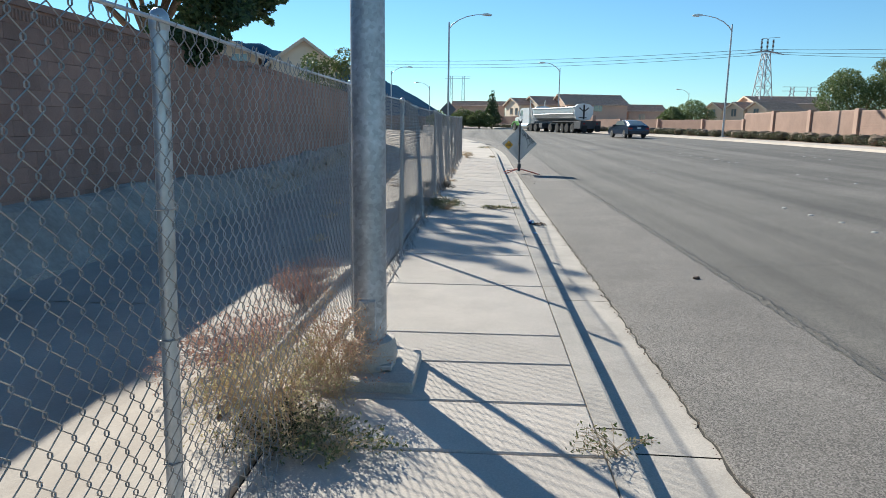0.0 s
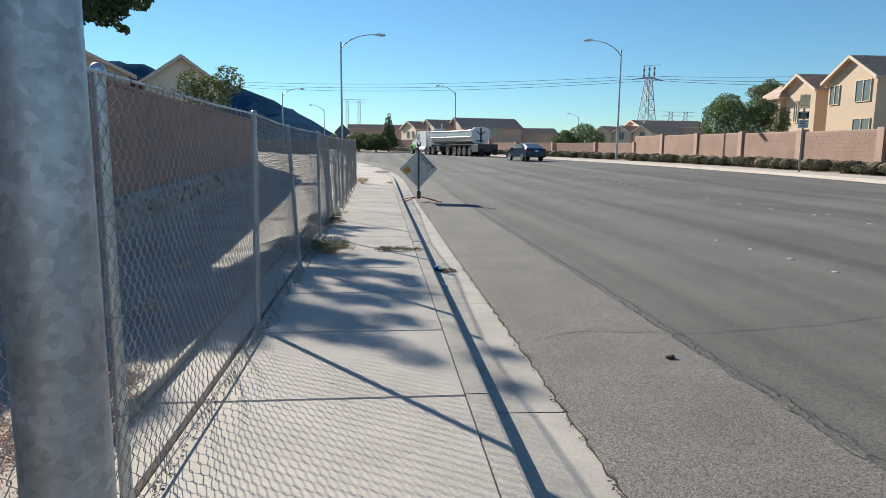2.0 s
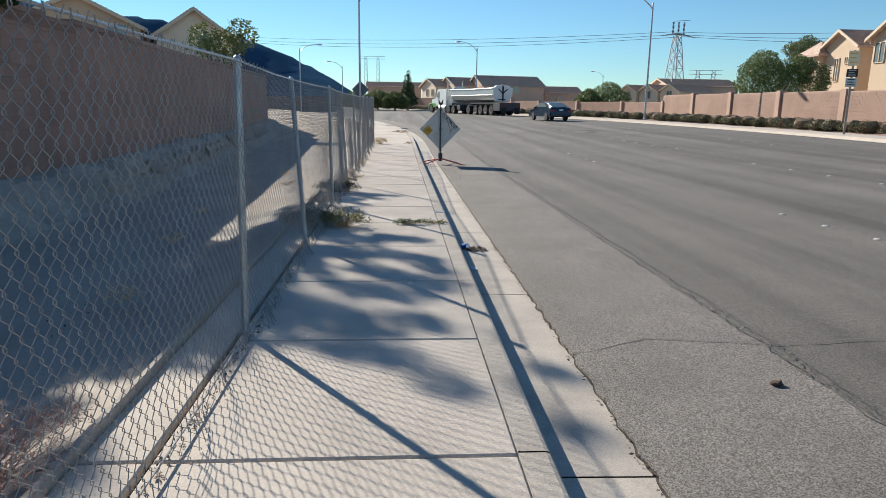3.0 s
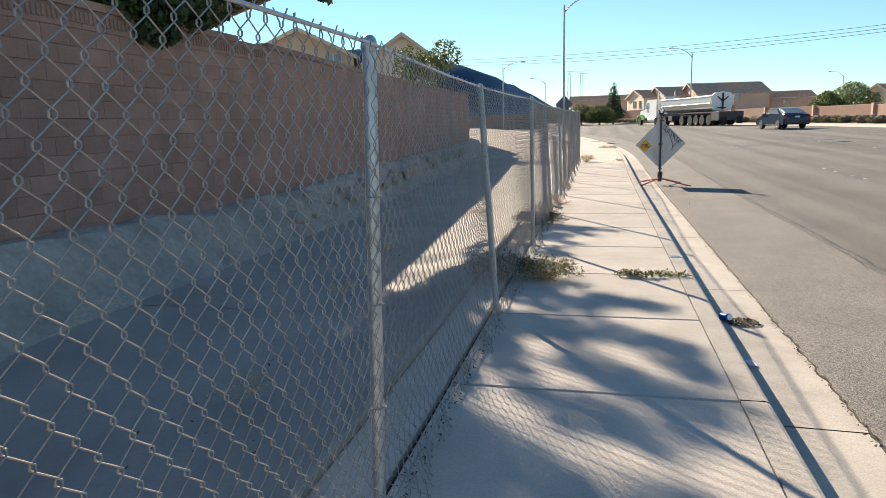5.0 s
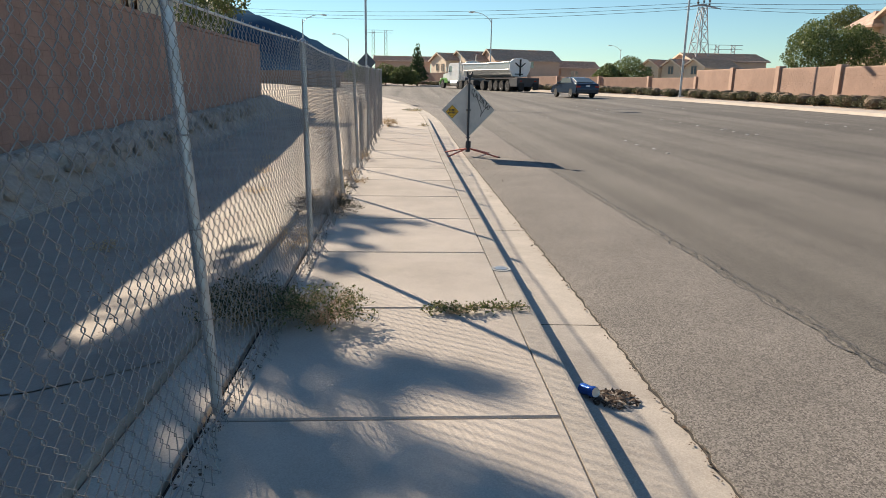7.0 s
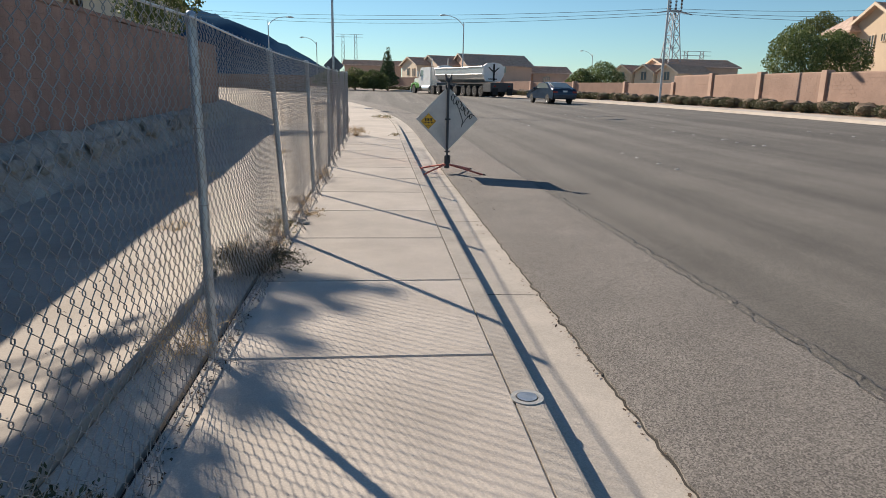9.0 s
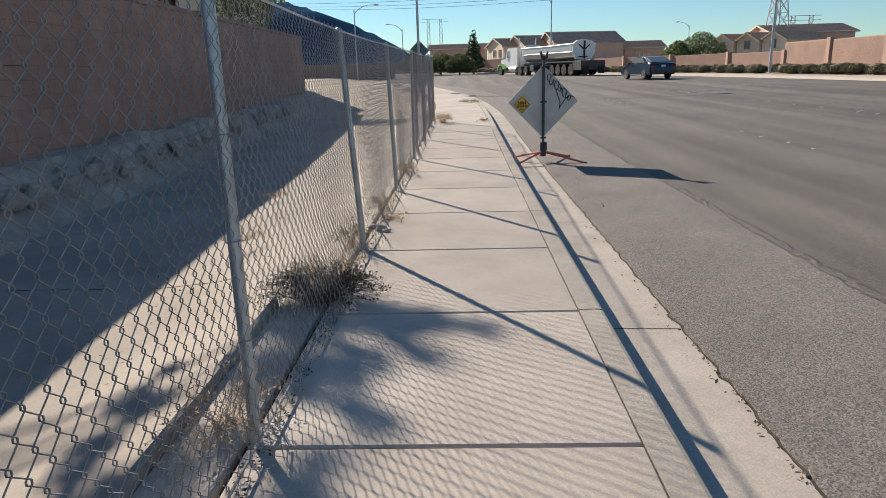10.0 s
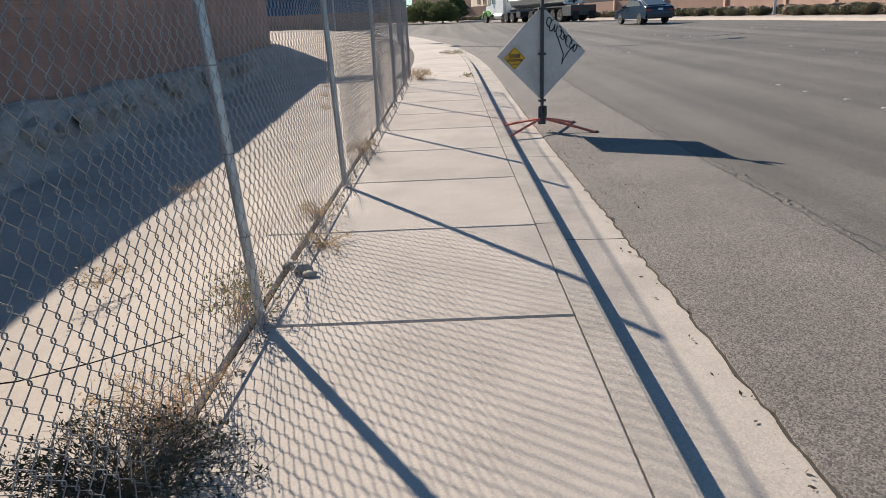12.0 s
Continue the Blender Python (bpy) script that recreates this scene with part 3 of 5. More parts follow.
POST_ME, CAP_ME = fence_post(), post_cap()
LEANS = (0.7, -0.5, 0.8, -0.5, 0.2, -3.9, -0.7, -3.7, -1.9, 0.5, -0.5, 0.2, 0)
TIPS = (0, 0, 2.0, 1.0, 3.4, 3.0, 1.9, 3.0, 3.0, 1.0, 0.5, -0.5, 0)
for i, y in enumerate(POSTS):
    p = part("post", POST_ME, GALV, fence)
    lean = LEANS[i]
    p.location, p.rotation_euler = (0, y, fence_base(y)), (radians(-TIPS[i]), radians(lean), 0)
    part("cap", CAP_ME, GALV, p)
for i, (a, b) in enumerate(zip(POSTS, POSTS[1:])):
    part("wire_mesh", wire_mesh(a, b, i, math.tan(radians(LEANS[i])), math.tan(radians(LEANS[i + 1]))), WIRE, fence, "woven diamond wire mesh")
    bm = tube(bmesh.new(), [(0.033 + 1.78 * math.tan(radians(LEANS[i])), a, 1.785 + fence_base(a)), (0.036 + 0.89 * math.tan(radians(LEANS[i])) + 0.89 * math.tan(radians(LEANS[i + 1])), (a + b) / 2, 1.775 + fence_base((a + b) / 2)), (0.033 + 1.78 * math.tan(radians(LEANS[i + 1])), b, 1.785 + fence_base(b))], 0.0065, 7)
    part("top_wire", bm, GALV, fence, smooth=True)
    bm = tube(bmesh.new(), [(0.035, a, 0.05 + fence_base(a)), (0.045, (a + b) / 2, 0.045 + fence_base((a + b) / 2)), (0.035, b, 0.05 + fence_base(b))], 0.006, 6)
    part("tension_wire", bm, WIRE, fence)
for y, lean, tip in zip(POSTS, LEANS, TIPS):
    for z in (0.45, 0.85, 1.25):
        bm = tube(bmesh.new(), [(z * math.tan(radians(lean)) + 0.036 * math.cos(a), y + z * math.tan(radians(tip)) + 0.033 * math.sin(a), z + fence_base(y)) for a in (-2.2, -1.2, 0, 1.2, 2.2)], 0.003, 5)
        part("wire_tie", bm, WIRE, fence)

# ---- street lamps ----
def street_lamp(x, y, z, turn, label, group="street lamps", taller=0.0, reach=1.0, girth=1.0):
    """A round tapered pole with a curved arm and a flat luminaire; the arm points along +x before the turn."""
    lamp = thing("street_lamp", pose(x, y, z, 0, 0, turn), label, "street lamp", group)
    h = taller
    part("pole", tube(bmesh.new(), [(0, 0, 0.04), (0, 0, 3), (0, 0, 6 + h), (0, 0, 8.35 + h)], [g * girth for g in (0.083, 0.078, 0.068, 0.058)], 24), POLE_STEEL, lamp, smooth=True)
    part("pole_cap", lathe(bmesh.new(), [(0.06, 8.33 + h), (0.062, 8.38 + h), (0.04, 8.42 + h), (0.01, 8.43 + h)], 14), GALV, lamp, smooth=True)
    arm = [(0.02, 0, 7.95), (0.25, 0, 8.25), (0.65, 0, 8.58), (1.2, 0, 8.85), (1.8, 0, 8.99), (2.3, 0, 9.03)]
    part("arm", tube(bmesh.new(), [(ax * reach, ay, az + h) for ax, ay, az in arm], [0.045, 0.042, 0.038, 0.034, 0.031, 0.03], 10), GALV, lamp, smooth=True)
    o = 2.3 * (reach - 1)
    head = part("luminaire", prism(bmesh.new(), [(px + o, pz + h) for px, pz in ((2.2, 9.0), (2.35, 8.97), (2.95, 8.96), (3.02, 9.0), (2.95, 9.06), (2.6, 9.12), (2.3, 9.08))], "y", -0.15, 0.15), GALV, lamp, "grey flat luminaire")
    part("lens", cube(2.5 + o, -0.11, 8.925 + h, 2.92 + o, 0.11, 8.958 + h, 0.01), LIGHT_GLASS, head)
    part("base_plate", cube(-0.15, -0.15, 0.02, 0.15, 0.15, 0.05, 0.006), GALV, lamp)
    return lamp


NEAR_LAMP = (-0.719, 1.045)
near = street_lamp(*NEAR_LAMP, 0.06, 0, "tall galvanised steel street lamp pole on a concrete footing", "", girth=1.22)
bm = lathe(bmesh.new(), [(0.155, 0.0), (0.168, 0.05), (0.165, 0.13), (0.145, 0.175), (0.10, 0.185)], 18)
for v in bm.verts:
    v.co += Vector((noise.noise(v.co * 7), noise.noise(v.co * 7 + Vector((3, 0, 0))), noise.noise(v.co * 7 + Vector((0, 5, 0))))) * 0.012
part("collar", bm, KERB, near, "grey mortar collar round the base", smooth=True)
hole = part("handhole_cover", cube(-0.05, -0.112, 0.25, 0.05, -0.08, 0.43, 0.008), POLE_STEEL, near, "dull steel handhole cover")
for z in (0.27, 0.41):
    part("screw", lathe(bmesh.new(), [(0.008, 0), (0.008, 0.006), (0.004, 0.008)], 8, Matrix.Translation((0, -0.112, z)) @ Matrix.Rotation(radians(90), 4, "X")), GALV, hole)
bm = cube(NEAR_LAMP[0] - 0.29, NEAR_LAMP[1] - 0.29, -0.1, NEAR_LAMP[0] + 0.29, NEAR_LAMP[1] + 0.29, 0.066, 0.02)
footing = tagged(part("lamp_footing", bm, KERB), "square grey concrete footing set in the sidewalk", "footing")

for x, y, z, turn, taller, reach in ((-2.82, 50.6, 0.35, 8, 0.6, 1.14), (-12.7, 90, 0.35, 22, 0, 1), (19.45, 53.1, 0.87, 188, 0.35, 1.12), (9.95, 88, 0.85, 200, -0.15, 1), (42.9, 142, 0.45, 196, 0, 1), (-10.1, 124, 0.3, 206, 0, 0.95)):
    street_lamp(x, y, z, turn, "tall grey street lamp with a curved arm over the road", taller=taller, reach=reach)

# a warning sign on the lamp pole at the bend, seen from behind
bend_sign = thing("warning_sign", pose(-2.8, 50.6, 0.35), "dark-backed diamond warning sign strapped to a lamp pole", "road sign")
part("sign_panel", prism(bmesh.new(), [(0.62, 2.42), (0.03, 3.02), (-0.03, 3.02), (-0.62, 2.42), (-0.03, 1.82), (0.03, 1.82)], "y", 0.10, 0.106), DARK_SIGN, bend_sign, "dull dark metal sign back")
part("sign_face", prism(bmesh.new(), [(0.61, 2.42), (0, 3.01), (-0.61, 2.42), (0, 1.83)], "y", 0.1065, 0.109), YELLOW, bend_sign, "yellow reflective face")
for z in (2.15, 2.7):
    part("strap", lathe(bmesh.new(), [(0.083, z - 0.02), (0.102, z - 0.018), (0.102, z + 0.018), (0.083, z + 0.02)], 16), GALV, bend_sign)

# ---- temporary road sign on a stand ----
SIGN = (1.22, 20.35)
sign = thing("roadwork_sign", pose(SIGN[0], SIGN[1], -0.12 + rise(20.3), 0, 0, 8), "grey-backed diamond road sign on a splayed orange steel stand", "road sign")
DZ, HALF = 1.03, 0.61
bm = prism(bmesh.new(), [(HALF, DZ), (0.03, DZ + HALF - 0.03), (-0.03, DZ + HALF - 0.03), (-HALF, DZ), (-0.03, DZ - HALF + 0.03), (0.03, DZ - HALF + 0.03)], "y", 0.028, 0.034)
panel = part("sign_panel", bm, SIGN_BACK, sign, "scuffed grey aluminium sign back")
part("sign_face", prism(bmesh.new(), [(HALF - 0.01, DZ), (0, DZ + HALF - 0.01), (-HALF + 0.01, DZ), (0, DZ - HALF + 0.01)], "y", 0.0345, 0.037), ORANGE_FACE, panel, "orange reflective face")
decal = part("decal", prism(bmesh.new(), [(-0.22, DZ - 0.04), (-0.37, DZ + 0.11), (-0.52, DZ - 0.04), (-0.37, DZ - 0.19)], "y", 0.0235, 0.027), YELLOW, panel, "yellow diamond decal with unreadable black print")
bm = bmesh.new()
for zz, w, h, n in ((0.03, 0.075, 0.026, 5), (-0.025, 0.10, 0.016, 7), (-0.075, 0.045, 0.007, 3)):
    for q in range(n):
        x0 = -0.37 - w + 2 * w * q / n
        box(bm, x0 + 0.005, 0.0205, DZ - 0.04 + zz - h, x0 + 2 * w / n - 0.005, 0.0232, DZ - 0.04 + zz + h)
tagged(part("print", bm, BLACK, decal), kind="stuff")
rim = [(-0.22, DZ - 0.04), (-0.37, DZ + 0.11), (-0.52, DZ - 0.04), (-0.37, DZ - 0.19)]
bm = bmesh.new()
for (xa, za), (xb, zb) in zip(rim, rim[1:] + rim[:1]):
    tube(bm, [(-0.37 + (xa + 0.37) * 0.9, 0.0225, DZ - 0.04 + (za - DZ + 0.04) * 0.9), (-0.37 + (xb + 0.37) * 0.9, 0.0225, DZ - 0.04 + (zb - DZ + 0.04) * 0.9)], 0.004, 4)
part("border", bm, BLACK, decal)
scr = bmesh.new()
for q in range(9):
    cx, cz = 0.10 + q * 0.045, DZ + 0.40 - q * 0.043
    r = 0.06 + 0.02 * math.sin(q * 2.3)
    pts = [(cx + r * 0.55 * math.cos(a), 0.0245, cz + r * math.sin(a + 0.6 * math.sin(q))) for a in [0.7 * k + q for k in range(8)]]
    tube(scr, pts, 0.008, 4)
tube(scr, [(0.28, 0.0245, DZ - 0.12), (0.36, 0.0245, DZ + 0.0), (0.45, 0.0245, DZ + 0.10), (0.55, 0.0245, DZ + 0.06)], 0.008, 4)
tube(scr, [(0.22, 0.0245, DZ + 0.2), (0.30, 0.0245, DZ - 0.02), (0.28, 0.0245, DZ - 0.15)], 0.008, 4)
part("scrawl", scr, BLACK, panel, "black spray-painted scrawl")
mast = part("mast", cube(-0.02, -0.02, 0.22, 0.02, 0.02, 1.78, 0.004), DARK_STEEL, sign, "black square steel mast")
for z in (0.42, 1.03, 1.60):
    part("bracket", cube(-0.05, -0.022, z - 0.015, 0.05, 0.028, z + 0.015, 0.004), DARK_STEEL, mast)
part("flag_holder", prism(bmesh.new(), [(-0.07, 1.86), (-0.06, 1.75), (-0.02, 1.72), (0.02, 1.72), (0.06, 1.75), (0.07, 1.86), (0.045, 1.86), (0.02, 1.79), (-0.02, 1.79), (-0.045, 1.86)], "y", -0.02, 0.02), DARK_STEEL, mast)
part("spring_box", cube(-0.045, -0.04, 0.10, 0.045, 0.04, 0.27, 0.008), DARK_STEEL, sign, "black spring housing")
for sx in (-0.035, 0.035):
    part("spring", lathe(bmesh.new(), [(0.022, 0.20), (0.026, 0.22), (0.026, 0.33), (0.018, 0.35)], 10, Matrix.Translation((sx, -0.03, 0))), DARK_STEEL, sign)
for ang in (38, 142, 218, 322):
    c, s2 = math.cos(radians(ang)), math.sin(radians(ang))
    leg = part("leg", tube(bmesh.new(), [(c * 0.05, s2 * 0.05, 0.17), (c * 0.35, s2 * 0.35, 0.11), (c * 0.78, s2 * 0.78, 0.015)], 0.018, 6), ORANGE, sign, "faded orange steel leg")
    part("foot", lathe(bmesh.new(), [(0.02, -0.005), (0.026, 0.0), (0.026, 0.03), (0.016, 0.04)], 8, Matrix.Translation((c * 0.78, s2 * 0.78, 0))), RUBBER, leg)

# ---- boundary wall across the street ----
WALL_R = 24.6
east = tagged(new("wall_east"), "pinkish split-face block wall with pilasters", "wall", kind="structure")


def wall_ground(x, y):
    d, s = to_road(x, y)
    return road_z(d, s) + GROUND_R


def east_run(pts, height, step):
    for (ax, ay), (bx, by) in zip(pts, pts[1:]):
        ln = math.hypot(bx - ax, by - ay)
        z = (wall_ground(ax, ay) + wall_ground(bx, by)) / 2
        wall_run(ax, ay, bx, by, z - 0.4, z + height, "panel", east, PINK_WALL, -0.2)
        wall_run(ax, ay, bx, by, z + height + 0.001, z + height + 0.06, "cap", east, PILASTER, -0.22)
        bm = cube(-0.24, -0.24, z - 0.4, 0.24, 0.24, z + height + 0.14, 0.02)
        p = part("pilaster", bm, PILASTER, east)
        p.location = (ax + 0.1, ay, 0)


east_run([(WALL_R, 4.54 + 6.44 * i) for i in range(10)], 1.95, 6.44)
ss_ = [84 + 6 * i for i in range(22)]
east_run([on_road(ROAD_W + 6.5, s) for s in ss_], 1.7, 6)


# ---- houses ----
def window(parent, m, w, h, mat=TRIM):
    """A framed window whose face lies in the local xz plane, looking to -y."""
    win = part("window", cube(-w / 2, -0.02, -h / 2, w / 2, 0.03, h / 2), GLASS, parent)
    win.matrix_local = m
    bm = bmesh.new()
    t = 0.05
    for a in ((-w / 2 - t, -h / 2 - t, w / 2 + t, -h / 2), (-w / 2 - t, h / 2, w / 2 + t, h / 2 + t), (-w / 2 - t, -h / 2, -w / 2, h / 2), (w / 2, -h / 2, w / 2 + t, h / 2), (-0.03, -h / 2, 0.03, h / 2)):
        box(bm, a[0], -0.07, a[1], a[2], 0.03, a[3])
    part("frame", bm, mat, win)
    return win


def house(x, y, z, turn, w, depth, eave, ridge, stucco, windows=(), hip=0.0, label="two-storey stucco house with a brown tile roof"):
    """A house with its gable end on the local -y side; windows: (face, along, height, width, tall)."""
    h = thing("house", pose(x, y, z, 0, 0, turn), label, "house", "suburban houses")
    bm = bmesh.new()
    prism(bm, [(-w / 2, -0.6), (w / 2, -0.6), (w / 2, eave), (0, ridge if not hip else eave + 0.02), (-w / 2, eave)], "y", 0, depth)
    part("wall", bm, stucco, h)
    o, t = 0.42, 0.17
    bm = bmesh.new()
    k = (ridge - eave) / (w / 2)
    for sx in (-1, 1):
        a = [(sx * (w / 2 + o), eave - k * o), (0, ridge)]
        lo = [bm.verts.new((a[0][0], -o, a[0][1])), bm.verts.new((a[1][0], -o + hip, a[1][1])), bm.verts.new((a[1][0], depth + o - hip, a[1][1])), bm.verts.new((a[0][0], depth + o, a[0][1]))]
        hi = [bm.verts.new(v.co + Vector((0, 0, t))) for v in lo]
        bm.faces.new(lo), bm.faces.new(hi)
        for i in range(4):
            bm.faces.new((lo[i], lo[(i + 1) % 4], hi[(i + 1) % 4], hi[i]))
    if hip:
        for y0, y1 in ((-o, -o + hip), (depth + o, depth + o - hip)):
            tri = [bm.verts.new((-(w / 2 + o), y0, eave - k * o + t)), bm.verts.new((w / 2 + o, y0, eave - k * o + t)), bm.verts.new((0, y1, ridge + t))]
            bm.faces.new(tri)
            low = [bm.verts.new(v.co - Vector((0, 0, t))) for v in tri[:2]]
            bm.faces.new((tri[0], tri[1], low[1], low[0]))
    bmesh.ops.recalc_face_normals(bm, faces=bm.faces)
    roof = part("roof", bm, ROOF_TILE, h)
    n = 14
    for sx in (-1, 1):
        bm = bmesh.new()
        for i in range(1, n):
            f = i / n
            xx, zz = sx * (w / 2 + o) * (1 - f), eave - k * o + (ridge - eave + k * o) * f + t
            inset = hip * f
            box(bm, xx - 0.05, -o + inset, zz - 0.02, xx + 0.05, depth + o - inset, zz + 0.045)
        part("tile_course", bm, ROOF_TILE, roof)
    if not hip:
        for sx in (-1, 1):
            bm = prism(bmesh.new(), [(sx * (w / 2 + o + 0.02), eave - k * o - 0.05), (0, ridge - 0.05), (0, ridge + t + 0.02), (sx * (w / 2 + o + 0.02), eave - k * o + t + 0.02)], "y", -o - 0.06, -o + 0.04)
            part("barge_board", bm, TRIM, roof)
    part("fascia", cube(-w / 2 - o, -0.03, eave - k * o - 0.16, -w / 2 - o + 0.05, depth, eave - k * o + 0.1), TRIM, roof)
    for face, along, up, ww, hh in windows:
        m = {"front": pose(along, -0.02, up), "left": pose(-w / 2 - 0.02, along, up, 0, 0, -90), "right": pose(w / 2 + 0.02, along, up, 0, 0, 90)}[face]
        window(h, m, ww, hh)
    return h

# houses behind the block wall (their gables face the street)
# The wide low front window is glass standing in for a dark porch recess.
corner_house = house(35.5, 47.6, 0.9, -90, 5.2, 14, 6.2, 7.75, STUCCO_A, [("front", 1.3, 5.2, 1.5, 1.5), ("front", -1.8, 5.1, 1.0, 1.4), ("front", 1.4, 2.4, 1.7, 1.5), ("right", 6.0, 2.4, 2.2, 0.9)], label="tan two-storey stucco house with a tiled gable roof")
part("roof_vent", lathe(bmesh.new(), [(0.09, 7.2), (0.09, 8.3), (0.2, 8.32), (0.2, 8.5), (0.05, 8.62)], 12, Matrix.Translation((0.5, 3.2, 0))), GALV, corner_house, "grey metal roof vent")
house(36.5, 55.4, 0.9, -90, 4.4, 13, 6.0, 7.25, STUCCO_A, [("front", -0.3, 4.2, 0.5, 1.8), ("front", 0.9, 4.9, 0.4, 0.5)], label="tan two-storey stucco house with a tiled gable roof")
house(36.0, 58.7, 0.9, -90, 2.6, 4, 5.7, 6.6, STUCCO_A, [("front", 0, 4.9, 1.0, 1.3)], hip=1.3, label="narrow tan stucco house wing with a hipped tile roof")
# the row of houses beyond the bend
house(14.6, 129.4, 1.2, -78, 9, 12, 4.5, 6.4, STUCCO_C, [("right", 6.2, 3.9, 1.6, 1.2), ("right", 3.0, 1.6, 0.8, 1.0), ("front", 2.7, 3.4, 1.3, 1.5), ("front", -0.8, 3.4, 1.6, 1.5)], label="rose two-storey stucco house with a long tile roof")
house(28.2, 134, 1.2, -90, 8, 6.8, 3.5, 4.7, STUCCO_C, [("right", 2.5, 2.4, 1.2, 1.0)], label="small rose stucco house with a tile roof")
house(9.4, 131.9, 1.2, -72, 8, 6, 4.5, 6.1, STUCCO_B, [("front", 2.4, 3.3, 1.4, 1.5), ("front", -0.4, 3.4, 1.5, 1.4), ("right", 3.6, 2.6, 0.9, 1.2)], label="pale two-storey stucco house with a tiled gable")
house(5.8, 134, 1.2, -72, 8, 6, 4.5, 5.8, STUCCO_B, [("front", 2.4, 3.2, 1.2, 1.3), ("front", -0.4, 3.3, 1.3, 1.2), ("right", 2.8, 3.0, 0.9, 1.2)], label="pale two-storey stucco house with a tiled gable")
house(-6.4, 146, 1.2, -90, 8, 11, 4.5, 5.5, STUCCO_C, [], label="low stucco house with a brown tile roof")
house(43.2, 111.5, 1.2, -90, 9, 11.3, 4.3, 5.5, STUCCO_C, [("right", 8, 2.4, 1.5, 1.1)], label="rose stucco house with a long brown tile roof")
for hx, hy in ((36.8, 108), (39.0, 105), (41.2, 102)):
    house(hx, hy, 1.2, -60, 3.4, 8, 3.3, 4.3, STUCCO_B, [("front", 0, 2.8, 0.9, 1.1)], label="pale stucco house with a small tiled gable")
# houses behind the channel wall
house(-13.2, 46.5, 0.5, 20, 4.6, 12, 5.3, 6.95, STUCCO_B, [("front", 0.6, 5.0, 0.8, 1.1)], label="pale stucco house with a tiled gable behind the wall")
house(-19.4, 44, 0.5, 20, 7, 12, 5.6, 7.3, STUCCO_A, [("front", 2.2, 5.2, 1.0, 1.2)], label="tan stucco house with a tiled gable behind the wall")

# ---- far hill ----
def build_hill():
    verts, faces = [], []
    nx, ny = 70, 16
    for j in range(ny):
        for i in range(nx):
            x = -700 + 800 * i / (nx - 1)
            f = j / (ny - 1)
            y = 820 + 520 * f
            ridge = 106 * max(0.0, min(1.0, (-45 - x) / 190)) ** 0.8 + 40 * max(0.0, min(1.0, (-260 - x) / 300))
            z = 0.5 + ridge * math.sin(math.pi * min(1, f * 0.9 + 0.02)) * (1 + 0.18 * noise.noise((x * 0.012, y * 0.012, 1)) + 0.08 * noise.noise((x * 0.05, y * 0.05, 4)))
            verts.append((x, y, z))
    for j in range(ny - 1):
        for i in range(nx - 1):
            a = j * nx + i
            faces.append((a, a + 1, a + nx + 1, a + nx))
    me = from_arrays(verts, faces)
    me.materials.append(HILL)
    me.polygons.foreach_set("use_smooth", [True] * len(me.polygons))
    tagged(new("backdrop_hill", me), "desert hill on the skyline with haze painted into its blue colour", "hill", kind="structure")


build_hill()


# ---- trees and shrubs ----
def leaves(centres, count, size, seed, long=1.8, fill=0.75):
    """Small folded leaves scattered through overlapping clumps (x, y, z, rx, ry, rz)."""
    rng = np.random.default_rng(seed)
    V, F = [], []
    weight = np.array([(c[3] * c[4] * c[5]) ** 0.8 for c in centres])
    picks = rng.choice(len(centres), count, p=weight / weight.sum())
    for i in picks:
        cx, cy, cz, rx, ry, rz = centres[i]
        v = rng.standard_normal(3)
        v /= np.linalg.norm(v)
        r = fill + (1 - fill) * rng.random() if rng.random() < 0.7 else rng.random()
        r *= 1 + 0.22 * noise.noise((v[0] * 2.3 + i, v[1] * 2.3, v[2] * 2.3))
        p = np.array((cx + v[0] * rx * r, cy + v[1] * ry * r, cz + v[2] * rz * r))
        a = rng.standard_normal(3)
        a /= np.linalg.norm(a)
        b = np.cross(a, rng.standard_normal(3))
        b /= np.linalg.norm(b)
        s = size * (0.6 + 0.8 * rng.random())
        k = len(V)
        V += [tuple(p - a * s * long / 2), tuple(p + b * s * 0.5), tuple(p + a * s * long / 2), tuple(p - b * s * 0.5)]
        F.append((k, k + 1, k + 2, k + 3))
    return from_arrays(V, F)


